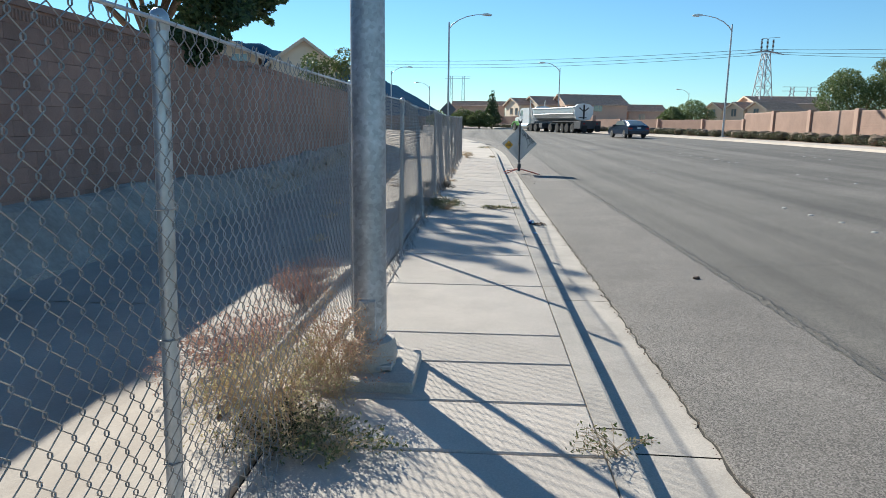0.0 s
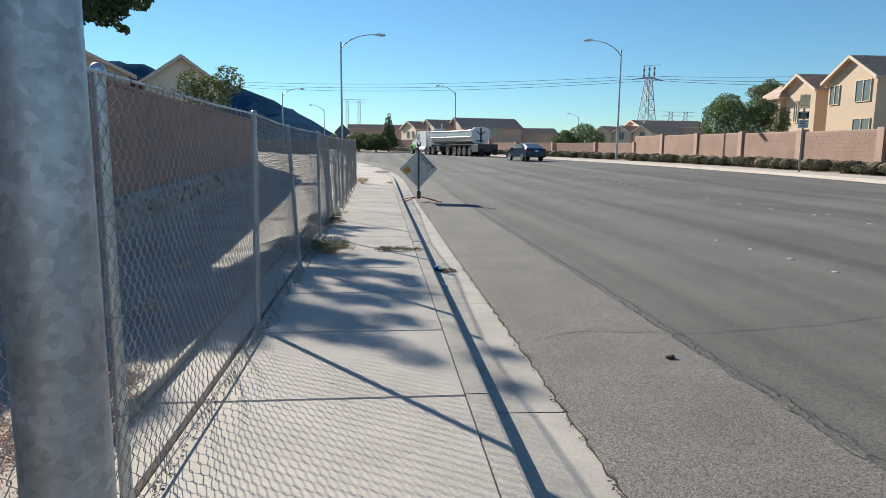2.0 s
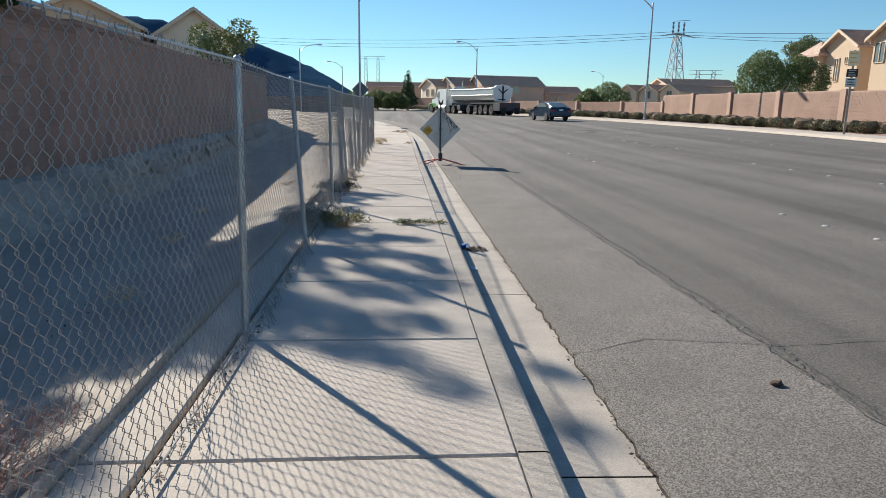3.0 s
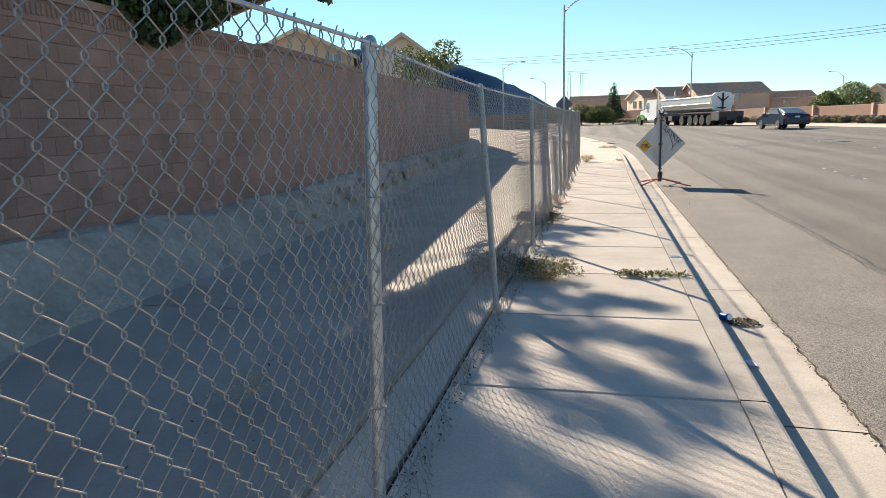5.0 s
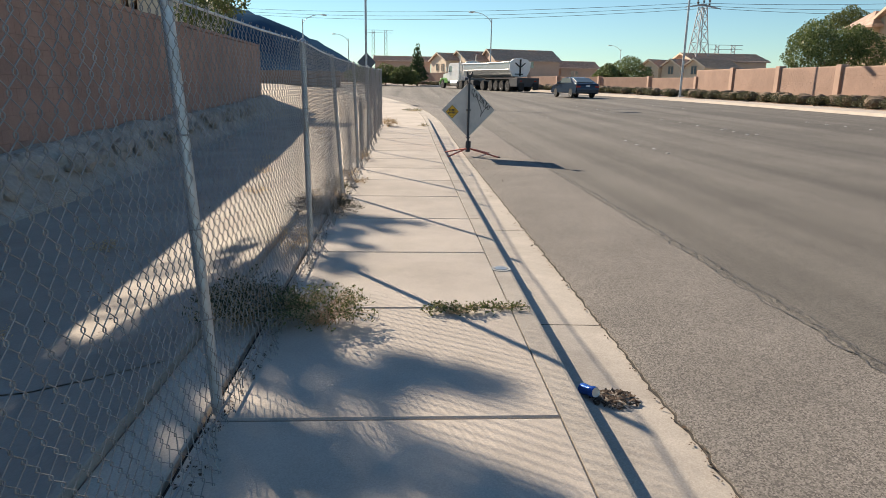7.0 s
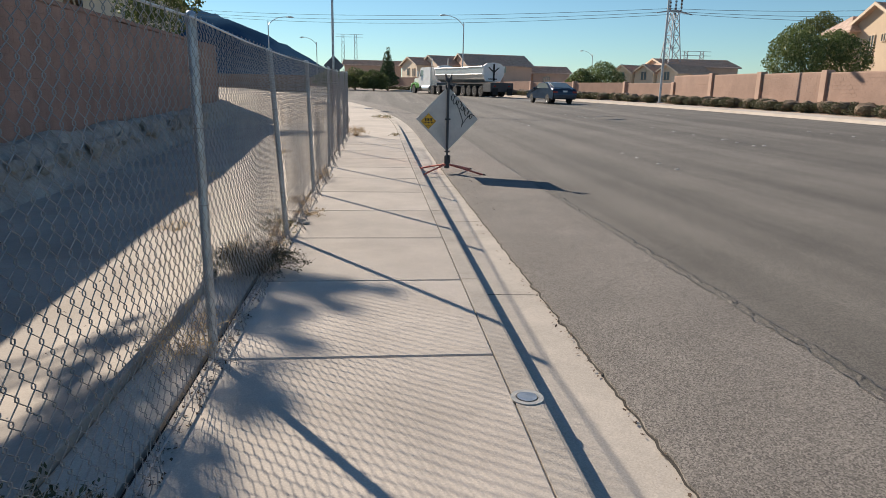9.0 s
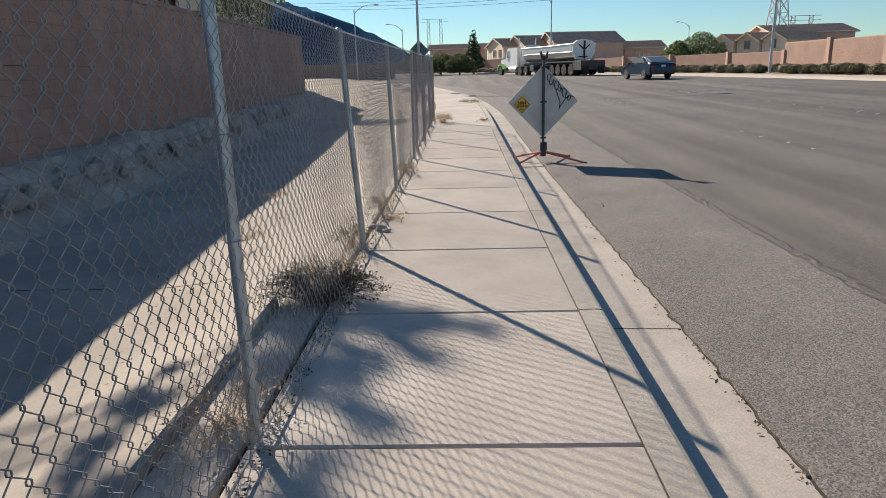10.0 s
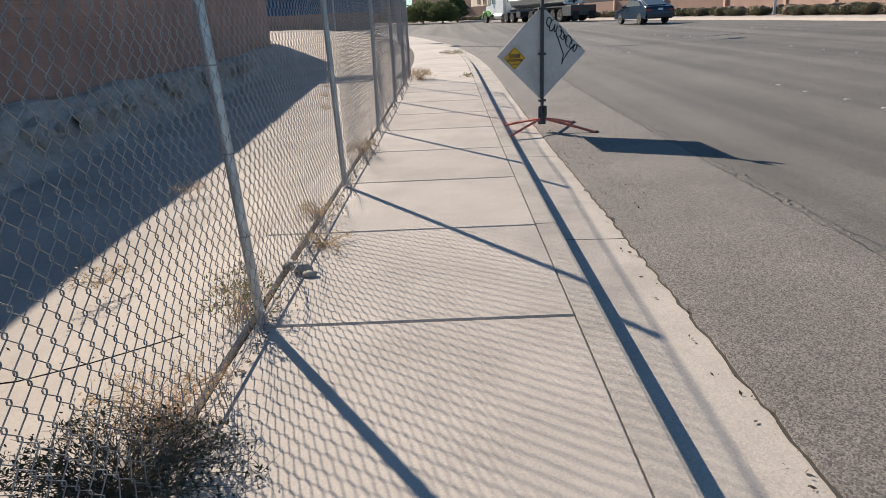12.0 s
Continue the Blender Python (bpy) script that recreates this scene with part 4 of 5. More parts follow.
def tree(x, y, z, trunk_h, trunk_r, clumps, count, size, mat, seed, label, limbs=True, category="tree", tufts=0, sprays=()):
    t = thing("tree", pose(x, y, z), label, category)
    bm = bmesh.new()
    tube(bm, [(0, 0, -0.3), (0.05, 0.02, trunk_h * 0.5), (0.1, -0.05, trunk_h)], [trunk_r * 1.25, trunk_r, trunk_r * 0.75], 10)
    part("trunk", bm, BARK, t, smooth=True)
    if limbs:
        for c in clumps:
            mid = (c[0] * 0.45, c[1] * 0.45, trunk_h + (c[2] - trunk_h) * 0.4)
            part("limb", tube(bmesh.new(), [(0.1, -0.05, trunk_h * 0.9), mid, c[:3]], [trunk_r * 0.6, trunk_r * 0.35, 0.015], 6), BARK, t)
    if tufts:
        trng = np.random.default_rng(seed + 100)
        small = []
        for k in range(tufts):
            c = clumps[k % len(clumps)]
            v = trng.standard_normal(3)
            v *= (0.35 + 0.65 * trng.random()) / np.linalg.norm(v)
            r = 0.17 + 0.18 * trng.random()
            small.append((c[0] + v[0] * c[3], c[1] + v[1] * c[4], c[2] + v[2] * c[5], r * 1.3, r * 1.3, r * 0.8))
        clumps = small
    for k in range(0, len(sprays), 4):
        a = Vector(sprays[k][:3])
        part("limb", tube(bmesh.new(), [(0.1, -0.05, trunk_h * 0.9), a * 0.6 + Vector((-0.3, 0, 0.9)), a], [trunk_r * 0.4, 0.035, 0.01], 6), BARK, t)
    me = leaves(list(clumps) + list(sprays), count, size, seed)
    me.materials.append(mat)
    part("crown", me, mat, t)
    return t


# outer sprays added to the big tree, mostly out of view: (x, y, radius) of the shade that each one throws on the
# sidewalk
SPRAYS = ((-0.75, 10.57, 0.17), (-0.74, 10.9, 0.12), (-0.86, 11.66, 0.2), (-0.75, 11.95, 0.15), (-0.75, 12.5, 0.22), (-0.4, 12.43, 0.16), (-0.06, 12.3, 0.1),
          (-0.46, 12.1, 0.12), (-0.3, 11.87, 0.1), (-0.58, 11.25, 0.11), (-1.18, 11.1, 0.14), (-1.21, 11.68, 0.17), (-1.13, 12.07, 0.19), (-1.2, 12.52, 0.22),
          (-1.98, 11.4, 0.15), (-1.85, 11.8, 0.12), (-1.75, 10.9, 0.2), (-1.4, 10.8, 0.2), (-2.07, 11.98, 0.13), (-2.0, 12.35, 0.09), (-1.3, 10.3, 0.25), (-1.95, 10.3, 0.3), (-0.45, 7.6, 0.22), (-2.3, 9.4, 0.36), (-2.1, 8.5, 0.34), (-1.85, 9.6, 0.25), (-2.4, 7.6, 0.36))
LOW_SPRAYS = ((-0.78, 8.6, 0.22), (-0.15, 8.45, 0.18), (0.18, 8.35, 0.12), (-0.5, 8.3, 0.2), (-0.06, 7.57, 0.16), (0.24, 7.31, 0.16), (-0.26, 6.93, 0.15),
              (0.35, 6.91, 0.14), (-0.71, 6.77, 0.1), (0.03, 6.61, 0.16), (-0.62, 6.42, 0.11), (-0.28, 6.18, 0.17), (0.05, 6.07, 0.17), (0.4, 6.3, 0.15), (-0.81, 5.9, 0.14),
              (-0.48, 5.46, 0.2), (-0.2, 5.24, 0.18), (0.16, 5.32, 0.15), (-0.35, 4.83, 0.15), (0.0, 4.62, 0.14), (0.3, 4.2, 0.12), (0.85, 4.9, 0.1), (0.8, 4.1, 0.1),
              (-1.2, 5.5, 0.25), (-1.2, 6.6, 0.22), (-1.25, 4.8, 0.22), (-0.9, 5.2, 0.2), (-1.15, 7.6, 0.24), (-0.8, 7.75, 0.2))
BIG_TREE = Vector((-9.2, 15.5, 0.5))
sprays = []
# each spray is placed from its shade spot back along the sun
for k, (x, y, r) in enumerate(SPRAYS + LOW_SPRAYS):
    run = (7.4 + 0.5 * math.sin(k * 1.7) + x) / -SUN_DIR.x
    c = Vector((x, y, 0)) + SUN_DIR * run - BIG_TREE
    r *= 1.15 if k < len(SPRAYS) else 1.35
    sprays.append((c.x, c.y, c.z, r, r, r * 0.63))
# most clumps, too, are placed by the shade wanted on sidewalk and channel
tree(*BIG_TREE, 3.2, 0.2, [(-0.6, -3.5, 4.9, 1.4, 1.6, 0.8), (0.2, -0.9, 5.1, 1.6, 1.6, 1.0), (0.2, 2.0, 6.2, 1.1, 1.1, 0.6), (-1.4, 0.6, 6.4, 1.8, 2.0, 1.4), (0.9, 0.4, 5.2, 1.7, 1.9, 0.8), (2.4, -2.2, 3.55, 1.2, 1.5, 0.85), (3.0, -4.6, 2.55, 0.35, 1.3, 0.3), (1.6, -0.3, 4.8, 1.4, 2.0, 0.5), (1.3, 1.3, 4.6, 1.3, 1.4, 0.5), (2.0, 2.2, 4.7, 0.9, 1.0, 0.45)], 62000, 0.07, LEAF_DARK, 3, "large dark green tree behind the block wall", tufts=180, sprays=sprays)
tree(-9.8, 40, 0.4, 2.2, 0.12, [(0, 0, 4.0, 1.2, 1.2, 1.2), (0.9, 0.5, 5.0, 1.0, 1.0, 0.9), (-0.9, -0.4, 4.6, 1.0, 1.1, 0.9)], 2600, 0.10, LEAF_OLIVE, 5, "light green tree with sparse leaves behind the wall")
tree(28.3, 50, 0.9, 1.6, 0.2, [(-1.6, -0.5, 3.0, 1.8, 1.8, 1.7), (1.9, 0, 3.0, 1.9, 1.8, 1.6), (-1.0, 0.5, 4.1, 1.3, 1.3, 1.1), (1.5, 0.3, 3.9, 1.2, 1.2, 1.0)], 24000, 0.075, LEAF_GREEN, 7, "dense bushy green tree behind the pinkish wall")
tree(45.3, 75, 0.9, 4.0, 0.16, [(0, 0, 7.4, 1.8, 1.6, 1.3), (1.4, 0.4, 7.9, 1.2, 1.2, 0.9), (-1.3, 0, 7.6, 1.2, 1.2, 0.8), (0.3, 0, 8.6, 0.9, 0.9, 0.6)], 5200, 0.10, LEAF_OLIVE, 8, "thin grey-green tree behind the houses")
for i, (x, y, w, h) in enumerate(((-3.2, 104, 1.6, 3.4), (-0.6, 101, 1.4, 3.0), (-6.5, 108, 2.2, 3.2))):
    tree(x, y, 1.1, 1.2, 0.12, [(0, 0, h * 0.5, w, w, h * 0.42), (w * 0.8, 0, h * 0.4, w * 0.8, w * 0.8, h * 0.36), (-w * 0.7, 0, h * 0.42, w * 0.7, w * 0.7, h * 0.3)], 3000, 0.15, LEAF_OLIVE, 20 + i, "rounded olive green street tree in front of houses")
for i, (x, y, w, h) in enumerate(((29.2, 104, 2.0, 3.6), (32.6, 105, 3.2, 4.8))):
    tree(x, y, 1.2, 1.2, 0.15, [(0, 0, h * 0.52, w * 0.8, w, h * 0.44), (w * 0.6, 0, h * 0.38, w * 0.6, w * 0.7, h * 0.36), (-w * 0.6, 0, h * 0.36, w * 0.6, w * 0.6, h * 0.34), (w * 0.1, 0, h * 0.75, w * 0.45, w * 0.5, h * 0.25)], 5000, 0.16, LEAF_GREEN, 30 + i, "round green tree beyond the far wall")
conifer_clumps = [(0.1 * math.sin(k * 2), 0.1 * math.cos(k * 2), 1.2 + k * 0.62, 1.7 * (1 - k / 8.6), 1.7 * (1 - k / 8.6), 0.55) for k in range(8)]
tree(1.4, 106, 1.1, 5.0, 0.12, conifer_clumps, 4200, 0.13, LEAF_DARK, 41, "dark pointed conifer in front of houses", limbs=False)

# ---- far tower, cables ----
def bar(bm, a, b, r):
    return tube(bm, [a, b], r, 4)


def lattice_tower(x, y, z, h, base, turn, label):
    t = thing("transmission_tower", pose(x, y, z, 0, 0, turn), label, "pylon")
    levels = [0, 0.16, 0.32, 0.46, 0.58, 0.69, 0.79]
    half = [base * (1 - 0.72 * f / 0.79) for f in levels]
    for sx in (-1, 1):
        for sy in (-1, 1):
            bm = bmesh.new()
            tube(bm, [(sx * w, sy * w, f * h) for f, w in zip(levels, half)], 0.075, 4)
            part("leg", bm, TOWER_STEEL, t)
    for k in range(len(levels) - 1):
        a, b, za, zb = half[k], half[k + 1], levels[k] * h, levels[k + 1] * h
        bm = bmesh.new()
        for sx in (-1, 1):
            bar(bm, (sx * a, -a, za), (sx * b, b, zb), 0.04), bar(bm, (sx * a, a, za), (sx * b, -b, zb), 0.04)
            bar(bm, (-a, sx * a, za), (b, sx * b, zb), 0.04), bar(bm, (a, sx * a, za), (-b, sx * b, zb), 0.04)
            bar(bm, (-b, sx * b, zb), (b, sx * b, zb), 0.035), bar(bm, (sx * b, -b, zb), (sx * b, b, zb), 0.035)
        part("lattice", bm, TOWER_STEEL, t)
    top = levels[-1] * h
    part("crossarm", tube(bmesh.new(), [(-3.2, 0, top - 0.15), (0, 0, top + 0.35), (3.2, 0, top - 0.15)], [0.08, 0.2, 0.08], 4), TOWER_STEEL, t)
    for k, sx in enumerate((-0.9, 0.1, 1.1)):
        bm = bmesh.new()
        for q in range(9):
            lathe(bm, [(0.10, top + 0.35 + q * 0.2), (0.20, top + 0.42 + q * 0.2), (0.10, top + 0.5 + q * 0.2)], 8, Matrix.Translation((sx, 0, 0)))
        part("insulator", bm, CERAMIC, t, "dark ribbed insulator stack")
    part("top_bar", bar(bmesh.new(), (-0.9, 0, top + 2.2), (2.2, 0, top + 2.5), 0.05), TOWER_STEEL, t)
    return t


lattice_tower(45.0, 110, 1.2, 15.6, 1.55, 12, "grey steel lattice transmission tower with dark insulators")


def portal_tower(x, y, z, h, w, label):
    t = thing("transmission_tower", pose(x, y, z), label, "pylon")
    for sx in (-1, 1):
        bm = bmesh.new()
        for q in (-0.6, 0.6):
            bar(bm, (sx * w * 0.35 + q * 1.6, 0, 0), (sx * w * 0.35 + q * 0.8, 0, h), 0.12)
        for k in range(10):
            bar(bm, (sx * w * 0.35 - 0.9, 0, h * k / 10), (sx * w * 0.35 + 0.8, 0, h * (k + 1) / 10), 0.07)
            bar(bm, (sx * w * 0.35 + 0.9, 0, h * k / 10), (sx * w * 0.35 - 0.8, 0, h * (k + 1) / 10), 0.07)
        part("mast", bm, TOWER_STEEL, t)
    for zz in (h, h - 1.2):
        part("beam", bar(bmesh.new(), (-w * 0.75, 0, zz), (w * 0.75, 0, zz), 0.09), TOWER_STEEL, t)
    return t


portal_tower(-13.2, 340, 1, 25, 8.5, "pale far portal transmission tower")
portal_tower(94, 205, 1, 13.0, 7, "pale far portal transmission tower")


def cable(a, b, sag, r=0.035):
    pts = []
    for k in range(25):
        f = k / 24
        p = Vector(a).lerp(Vector(b), f)
        p.z -= sag * 4 * f * (1 - f)
        pts.append(p)
    ob = part("power_cable", tube(bmesh.new(), pts, r, 4), CABLE)
    return tagged(ob, "thin dark power cable strung between towers", "cable", "power cables")


for k, (dx, dz) in enumerate(((-0.9, 13.9), (0.1, 13.5), (1.1, 13.2))):
    cable((45 + dx, 110, 0.2 + dz), (-150 + dx * 6, 250, 22.5 + dz + k * 0.5), 6 + 0.6 * k)
    cable((45 + dx, 110, 0.2 + dz), (150 + dx * 4, 60, 9 + dz), 4 + 0.5 * k)

# far boundary wall across the vacant lot
north = tagged(new("wall_north"), "low reddish block wall beyond the vacant lot", "wall", kind="structure")
wall_run(-75, 112, -9, 97, 0.6, 2.9, "panel", north, PINK_WALL, 0.2)


east_run([(WALL_R, 62.5), (23.2, 70), (20.6, 78), (17.6, 85), on_road(ROAD_W + 6.5, 84)], 1.3, 7)


# ---- vehicles ----
def wheel(parent, x, y, r, width, rim_mat, turn=90):
    w = part("wheel", lathe(bmesh.new(), [(r * 0.55, -width / 2), (r * 0.93, -width / 2), (r, -width * 0.36), (r, width * 0.36), (r * 0.93, width / 2), (r * 0.55, width / 2)], 24), RUBBER, parent, "black rubber tyre", smooth=True)
    w.matrix_local = pose(x, y, r, 0, turn, 0)
    part("rim", lathe(bmesh.new(), [(r * 0.1, -width * 0.38), (r * 0.48, -width * 0.46), (r * 0.53, -width * 0.52), (r * 0.53, width * 0.52), (r * 0.48, width * 0.46), (r * 0.3, width * 0.30), (r * 0.22, width * 0.42), (r * 0.08, width * 0.44)], 20), rim_mat, w, "bright metal rim", smooth=True)
    return w


def truck(x, y, z, turn):
    """A conventional tractor with a long white dump trailer; it points along +y, its tail at the origin."""
    t = thing("dump_truck", pose(x, y, z, 0, 0, turn), "white conventional tractor with a long dump trailer", "truck")
    # trailer tub, ribbed, with a flared rim and rounded ends
    prof = [(-1.2, 2.75), (-1.18, 2.2), (-0.9, 1.65), (-0.4, 1.35), (0.4, 1.35), (0.9, 1.65), (1.18, 2.2), (1.2, 2.75), (1.08, 2.75), (0.82, 1.72), (0.36, 1.45), (-0.36, 1.45), (-0.82, 1.72), (-1.08, 2.75)]
    tub = part("trailer_tub", prism(bmesh.new(), prof, "y", 1.0, 11.4), GALV, t, "dull white aluminium trailer tub")
    for sx in (-1, 1):
        part("rim_rail", tube(bmesh.new(), [(sx * 1.2, 0.8, 2.82), (sx * 1.2, 6, 2.78), (sx * 1.2, 11.6, 2.82)], 0.075, 8), ALU, tub, smooth=True)
        part("side_rail", tube(bmesh.new(), [(sx * 1.14, 1.0, 2.12), (sx * 1.14, 11.4, 2.12)], 0.06, 8), ALU, tub, smooth=True)
    for q, (ya, yb) in enumerate(((0.75, 1.05), (11.35, 11.6))):
        end = part("end_panel", prism(bmesh.new(), [(-1.2, 2.78), (-1.15, 2.1), (-0.8, 1.45), (0.8, 1.45), (1.15, 2.1), (1.2, 2.78), (0.75, 3.12), (0, 3.22), (-0.75, 3.12)], "y", ya, yb), WHITE, tub, "white rounded end panel with dark bracing")
        if q == 0:
            part("brace", cube(-0.09, 0.70, 1.5, 0.09, 0.748, 3.1), BLACK, end)
            for sx in (-1, 1):
                part("brace", prism(bmesh.new(), [(sx * 0.09, 2.3), (sx * 0.6, 2.72), (sx * 0.55, 2.8), (sx * 0.09, 2.45)], "y", 0.70, 0.748), BLACK, end)
            part("lettering_bar", cube(-0.6, 0.72, 1.62, 0.35, 0.748, 1.72), BLACK, end)
    part("trailer_frame", prism(bmesh.new(), [(0.2, 0.85), (12.5, 0.95), (12.5, 1.3), (0.2, 1.32)], "x", -0.5, 0.5), DARK_STEEL, t)
    part("fender", prism(bmesh.new(), [(0.1, 1.2), (5.8, 1.2), (6.1, 1.08), (6.1, 1.16), (5.8, 1.3), (0.1, 1.3)], "x", -1.25, 1.25), DARK_STEEL, t, "dark mudguard over the trailer axles")
    part("tail_box", cube(-1.25, -0.9, 0.45, 1.25, 0.65, 1.3, 0.04), DARK_STEEL, t, "black tail box with mudflaps")
    for sx in (-0.8, 0.8):
        part("mudflap", cube(sx - 0.3, -1.0, 0.15, sx + 0.3, -0.97, 0.8, 0.01), RUBBER, t)
        part("tail_lamp", cube(sx - 0.12, -0.93, 0.95, sx + 0.12, -0.89, 1.05, 0.01), RED_LAMP, t)
    part("toolbox", cube(-1.2, 8.8, 0.5, 1.2, 9.7, 1.05, 0.03), DARK_STEEL, t)
    for y0 in (1.0, 2.3, 3.5, 4.7, 6.5):
        for sx in (-1.02, 1.02):
            wheel(t, sx, y0, 0.51, 0.5, ALU)
    for y0 in (10.6, 12.0):
        for sx in (-1.02, 1.02):
            wheel(t, sx, y0, 0.51, 0.5, ALU)
    for sx in (-1.05, 1.05):
        wheel(t, sx, 17.4, 0.51, 0.3, ALU)
    part("tractor_frame", cube(-0.45, 9.8, 0.7, 0.45, 18.0, 1.0, 0.02), DARK_STEEL, t)
    cab = part("cab", prism(bmesh.new(), [(13.0, 0.95), (16.1, 0.95), (16.1, 1.95), (15.75, 2.85), (15.4, 3.0), (13.0, 3.0)], "x", -1.08, 1.08), WHITE, t, "white sleeper cab")
    for sx in (-1, 1):
        part("side_window", prism(bmesh.new(), [(14.9, 2.0), (15.85, 2.0), (15.6, 2.7), (14.9, 2.7)], "x", sx * 1.085 - 0.006, sx * 1.085 + 0.006), GLASS, cab)
        part("mirror", cube(sx * 1.25 - 0.05, 15.9, 2.0, sx * 1.25 + 0.05, 16.1, 2.6, 0.02), ALU, cab)
        part("exhaust_stack", tube(bmesh.new(), [(sx * 1.0, 12.8, 1.0), (sx * 1.0, 12.8, 3.7), (sx * 1.0, 12.7, 3.95)], 0.08, 12), ALU, t, "tall exhaust stack", smooth=True)
        part("fuel_tank", tube(bmesh.new(), [(sx * 0.95, 13.1, 0.72), (sx * 0.95, 15.0, 0.72)], 0.32, 18), ALU, t, "polished round fuel tank", smooth=True)
        fender = part("front_fender", prism(bmesh.new(), [(16.6, 0.75), (16.75, 1.15), (17.2, 1.35), (17.8, 1.3), (18.2, 1.0), (18.3, 0.6), (18.15, 0.6), (18.0, 0.95), (17.7, 1.15), (17.2, 1.2), (16.9, 1.05), (16.75, 0.75)], "x", min(sx * 0.8, sx * 1.2), max(sx * 0.8, sx * 1.2)), GREEN_PAINT, t, "bright green front mudguard")
        part("headlamp", lathe(bmesh.new(), [(0.13, 0), (0.14, 0.06), (0.1, 0.12)], 12, Matrix.Translation((sx * 0.95, 18.25, 1.15)) @ Matrix.Rotation(radians(-90), 4, "X")), ALU, fender)
    part("rear_window", cube(-0.6, 12.985, 2.1, 0.6, 12.999, 2.7), GLASS, cab)
    part("windscreen", prism(bmesh.new(), [(16.06, 2.08), (15.80, 2.76), (15.81, 2.78), (16.08, 2.08)], "x", -0.95, 0.95), GLASS, cab)
    part("hood", prism(bmesh.new(), [(16.1, 0.95), (18.2, 0.8), (18.25, 1.7), (18.1, 1.8), (16.1, 1.98)], "x", -0.72, 0.72), WHITE, t, "long white engine hood")
    part("bumper", cube(-1.2, 18.3, 0.35, 1.2, 18.42, 0.75, 0.03), ALU, t)
    part("grille", cube(-0.5, 18.25, 0.8, 0.5, 18.29, 1.65, 0.02), ALU, t)
    return t


truck(11.4, 72.4, road_z(*to_road(11.4, 73)) + 0.06, 20.5)


def sedan(x, y, z, turn):
    c = thing("sedan", pose(x, y, z, 0, 0, turn), "dark blue sedan car on the road", "car")
    side = [(-2.3, 0.3), (-2.38, 0.75), (-2.25, 1.0), (-1.9, 1.05), (-1.0, 1.42), (-0.2, 1.47), (0.4, 1.43), (1.25, 1.0), (2.1, 0.85), (2.38, 0.6), (2.35, 0.3)]
    bm = prism(bmesh.new(), side, "x", -0.9, 0.9)
    for v in bm.verts:
        if v.co.z > 1.1:
            v.co.x *= 0.76
    bmesh.ops.bevel(bm, geom=list(bm.edges), offset=0.05, segments=2, affect="EDGES")
    body = part("body", bm, CAR_PAINT, c, smooth=True)
    part("rear_window", prism(bmesh.new(), [(-1.82, 1.085), (-1.05, 1.40), (-1.07, 1.43), (-1.87, 1.10)], "x", -0.62, 0.62), GLASS, body)
    part("windscreen", prism(bmesh.new(), [(1.20, 1.04), (0.46, 1.41), (0.48, 1.44), (1.25, 1.05)], "x", -0.64, 0.64), GLASS, body)
    for sx in (-1, 1):
        part("side_window", prism(bmesh.new(), [(-1.5, 1.07), (0.95, 1.06), (0.35, 1.39), (-0.9, 1.38)], "x", sx * 0.79 - 0.035, sx * 0.79 + 0.035), GLASS, body)
        part("tail_lamp", cube(sx * 0.72 - 0.16, -2.36, 0.72, sx * 0.72 + 0.16, -2.27, 0.86, 0.02), RED_LAMP, body)
        part("headlamp", cube(sx * 0.68 - 0.17, 2.24, 0.62, sx * 0.68 + 0.17, 2.34, 0.74, 0.02), LIGHT_GLASS, body)
        part("door_mirror", cube(sx * 0.98 - 0.08, 0.75, 0.98, sx * 0.98 + 0.08, 0.9, 1.1, 0.03), CAR_PAINT, body)
        for y0 in (-1.4, 1.4):
            wheel(c, sx * 0.8, y0, 0.33, 0.22, ALU)
    part("number_plate", cube(-0.16, -2.375, 0.78, 0.16, -2.35, 0.9), WHITE, body)
    part("bumper", cube(-0.82, -2.40, 0.35, 0.82, -2.28, 0.55, 0.04), DARK_STEEL, body)
    return c


sedan(12.4, 55.8, road_z(*to_road(12.4, 55.8)) + 0.01, 10)

# ---- bus stop sign across the street ----
bx, by = 21.0, 31.2
bz = wall_ground(bx, by) - 0.06
bus = thing("bus_stop_sign", pose(bx, by, bz, 0, 0, -28), "tall bus stop sign with cream and black panels on a post", "street sign")
part("post", cube(-0.045, -0.03, -0.2, 0.045, 0.03, 3.75, 0.006), PALE_WOOD, bus, "weathered tan post")
for name, z0, z1, mat, lab in (("panel", 3.05, 3.72, CREAM, "cream route panel with unreadable print"), ("panel", 2.55, 2.9, BLACK, "black panel"), ("panel", 2.1, 2.5, GALV, "grey timetable panel")):
    p = part(name, cube(-0.23, -0.06, z0, 0.23, -0.035, z1, 0.008), mat, bus, lab)
    for q in range(3):
        zz = z0 + (z1 - z0) * (q + 0.8) / 3.4
        part("print_bar", cube(-0.15, -0.066, zz - 0.02, 0.15 - 0.06 * (q % 2), -0.061, zz + 0.02), YELLOW if mat is CREAM else (LEAD if mat is BLACK else BLACK), p)
x, y = on_road(ROAD_W + 1.3, 86)
post = thing("street_sign_post", pose(x, y, wall_ground(x, y) - 0.1), "thin grey sign post with a small plate", "street sign")
part("post", cube(-0.03, -0.03, -0.2, 0.03, 0.03, 3.0, 0.004), GALV, post)
part("plate", cube(-0.25, -0.05, 2.3, 0.25, -0.035, 3.0, 0.01), GALV, post)

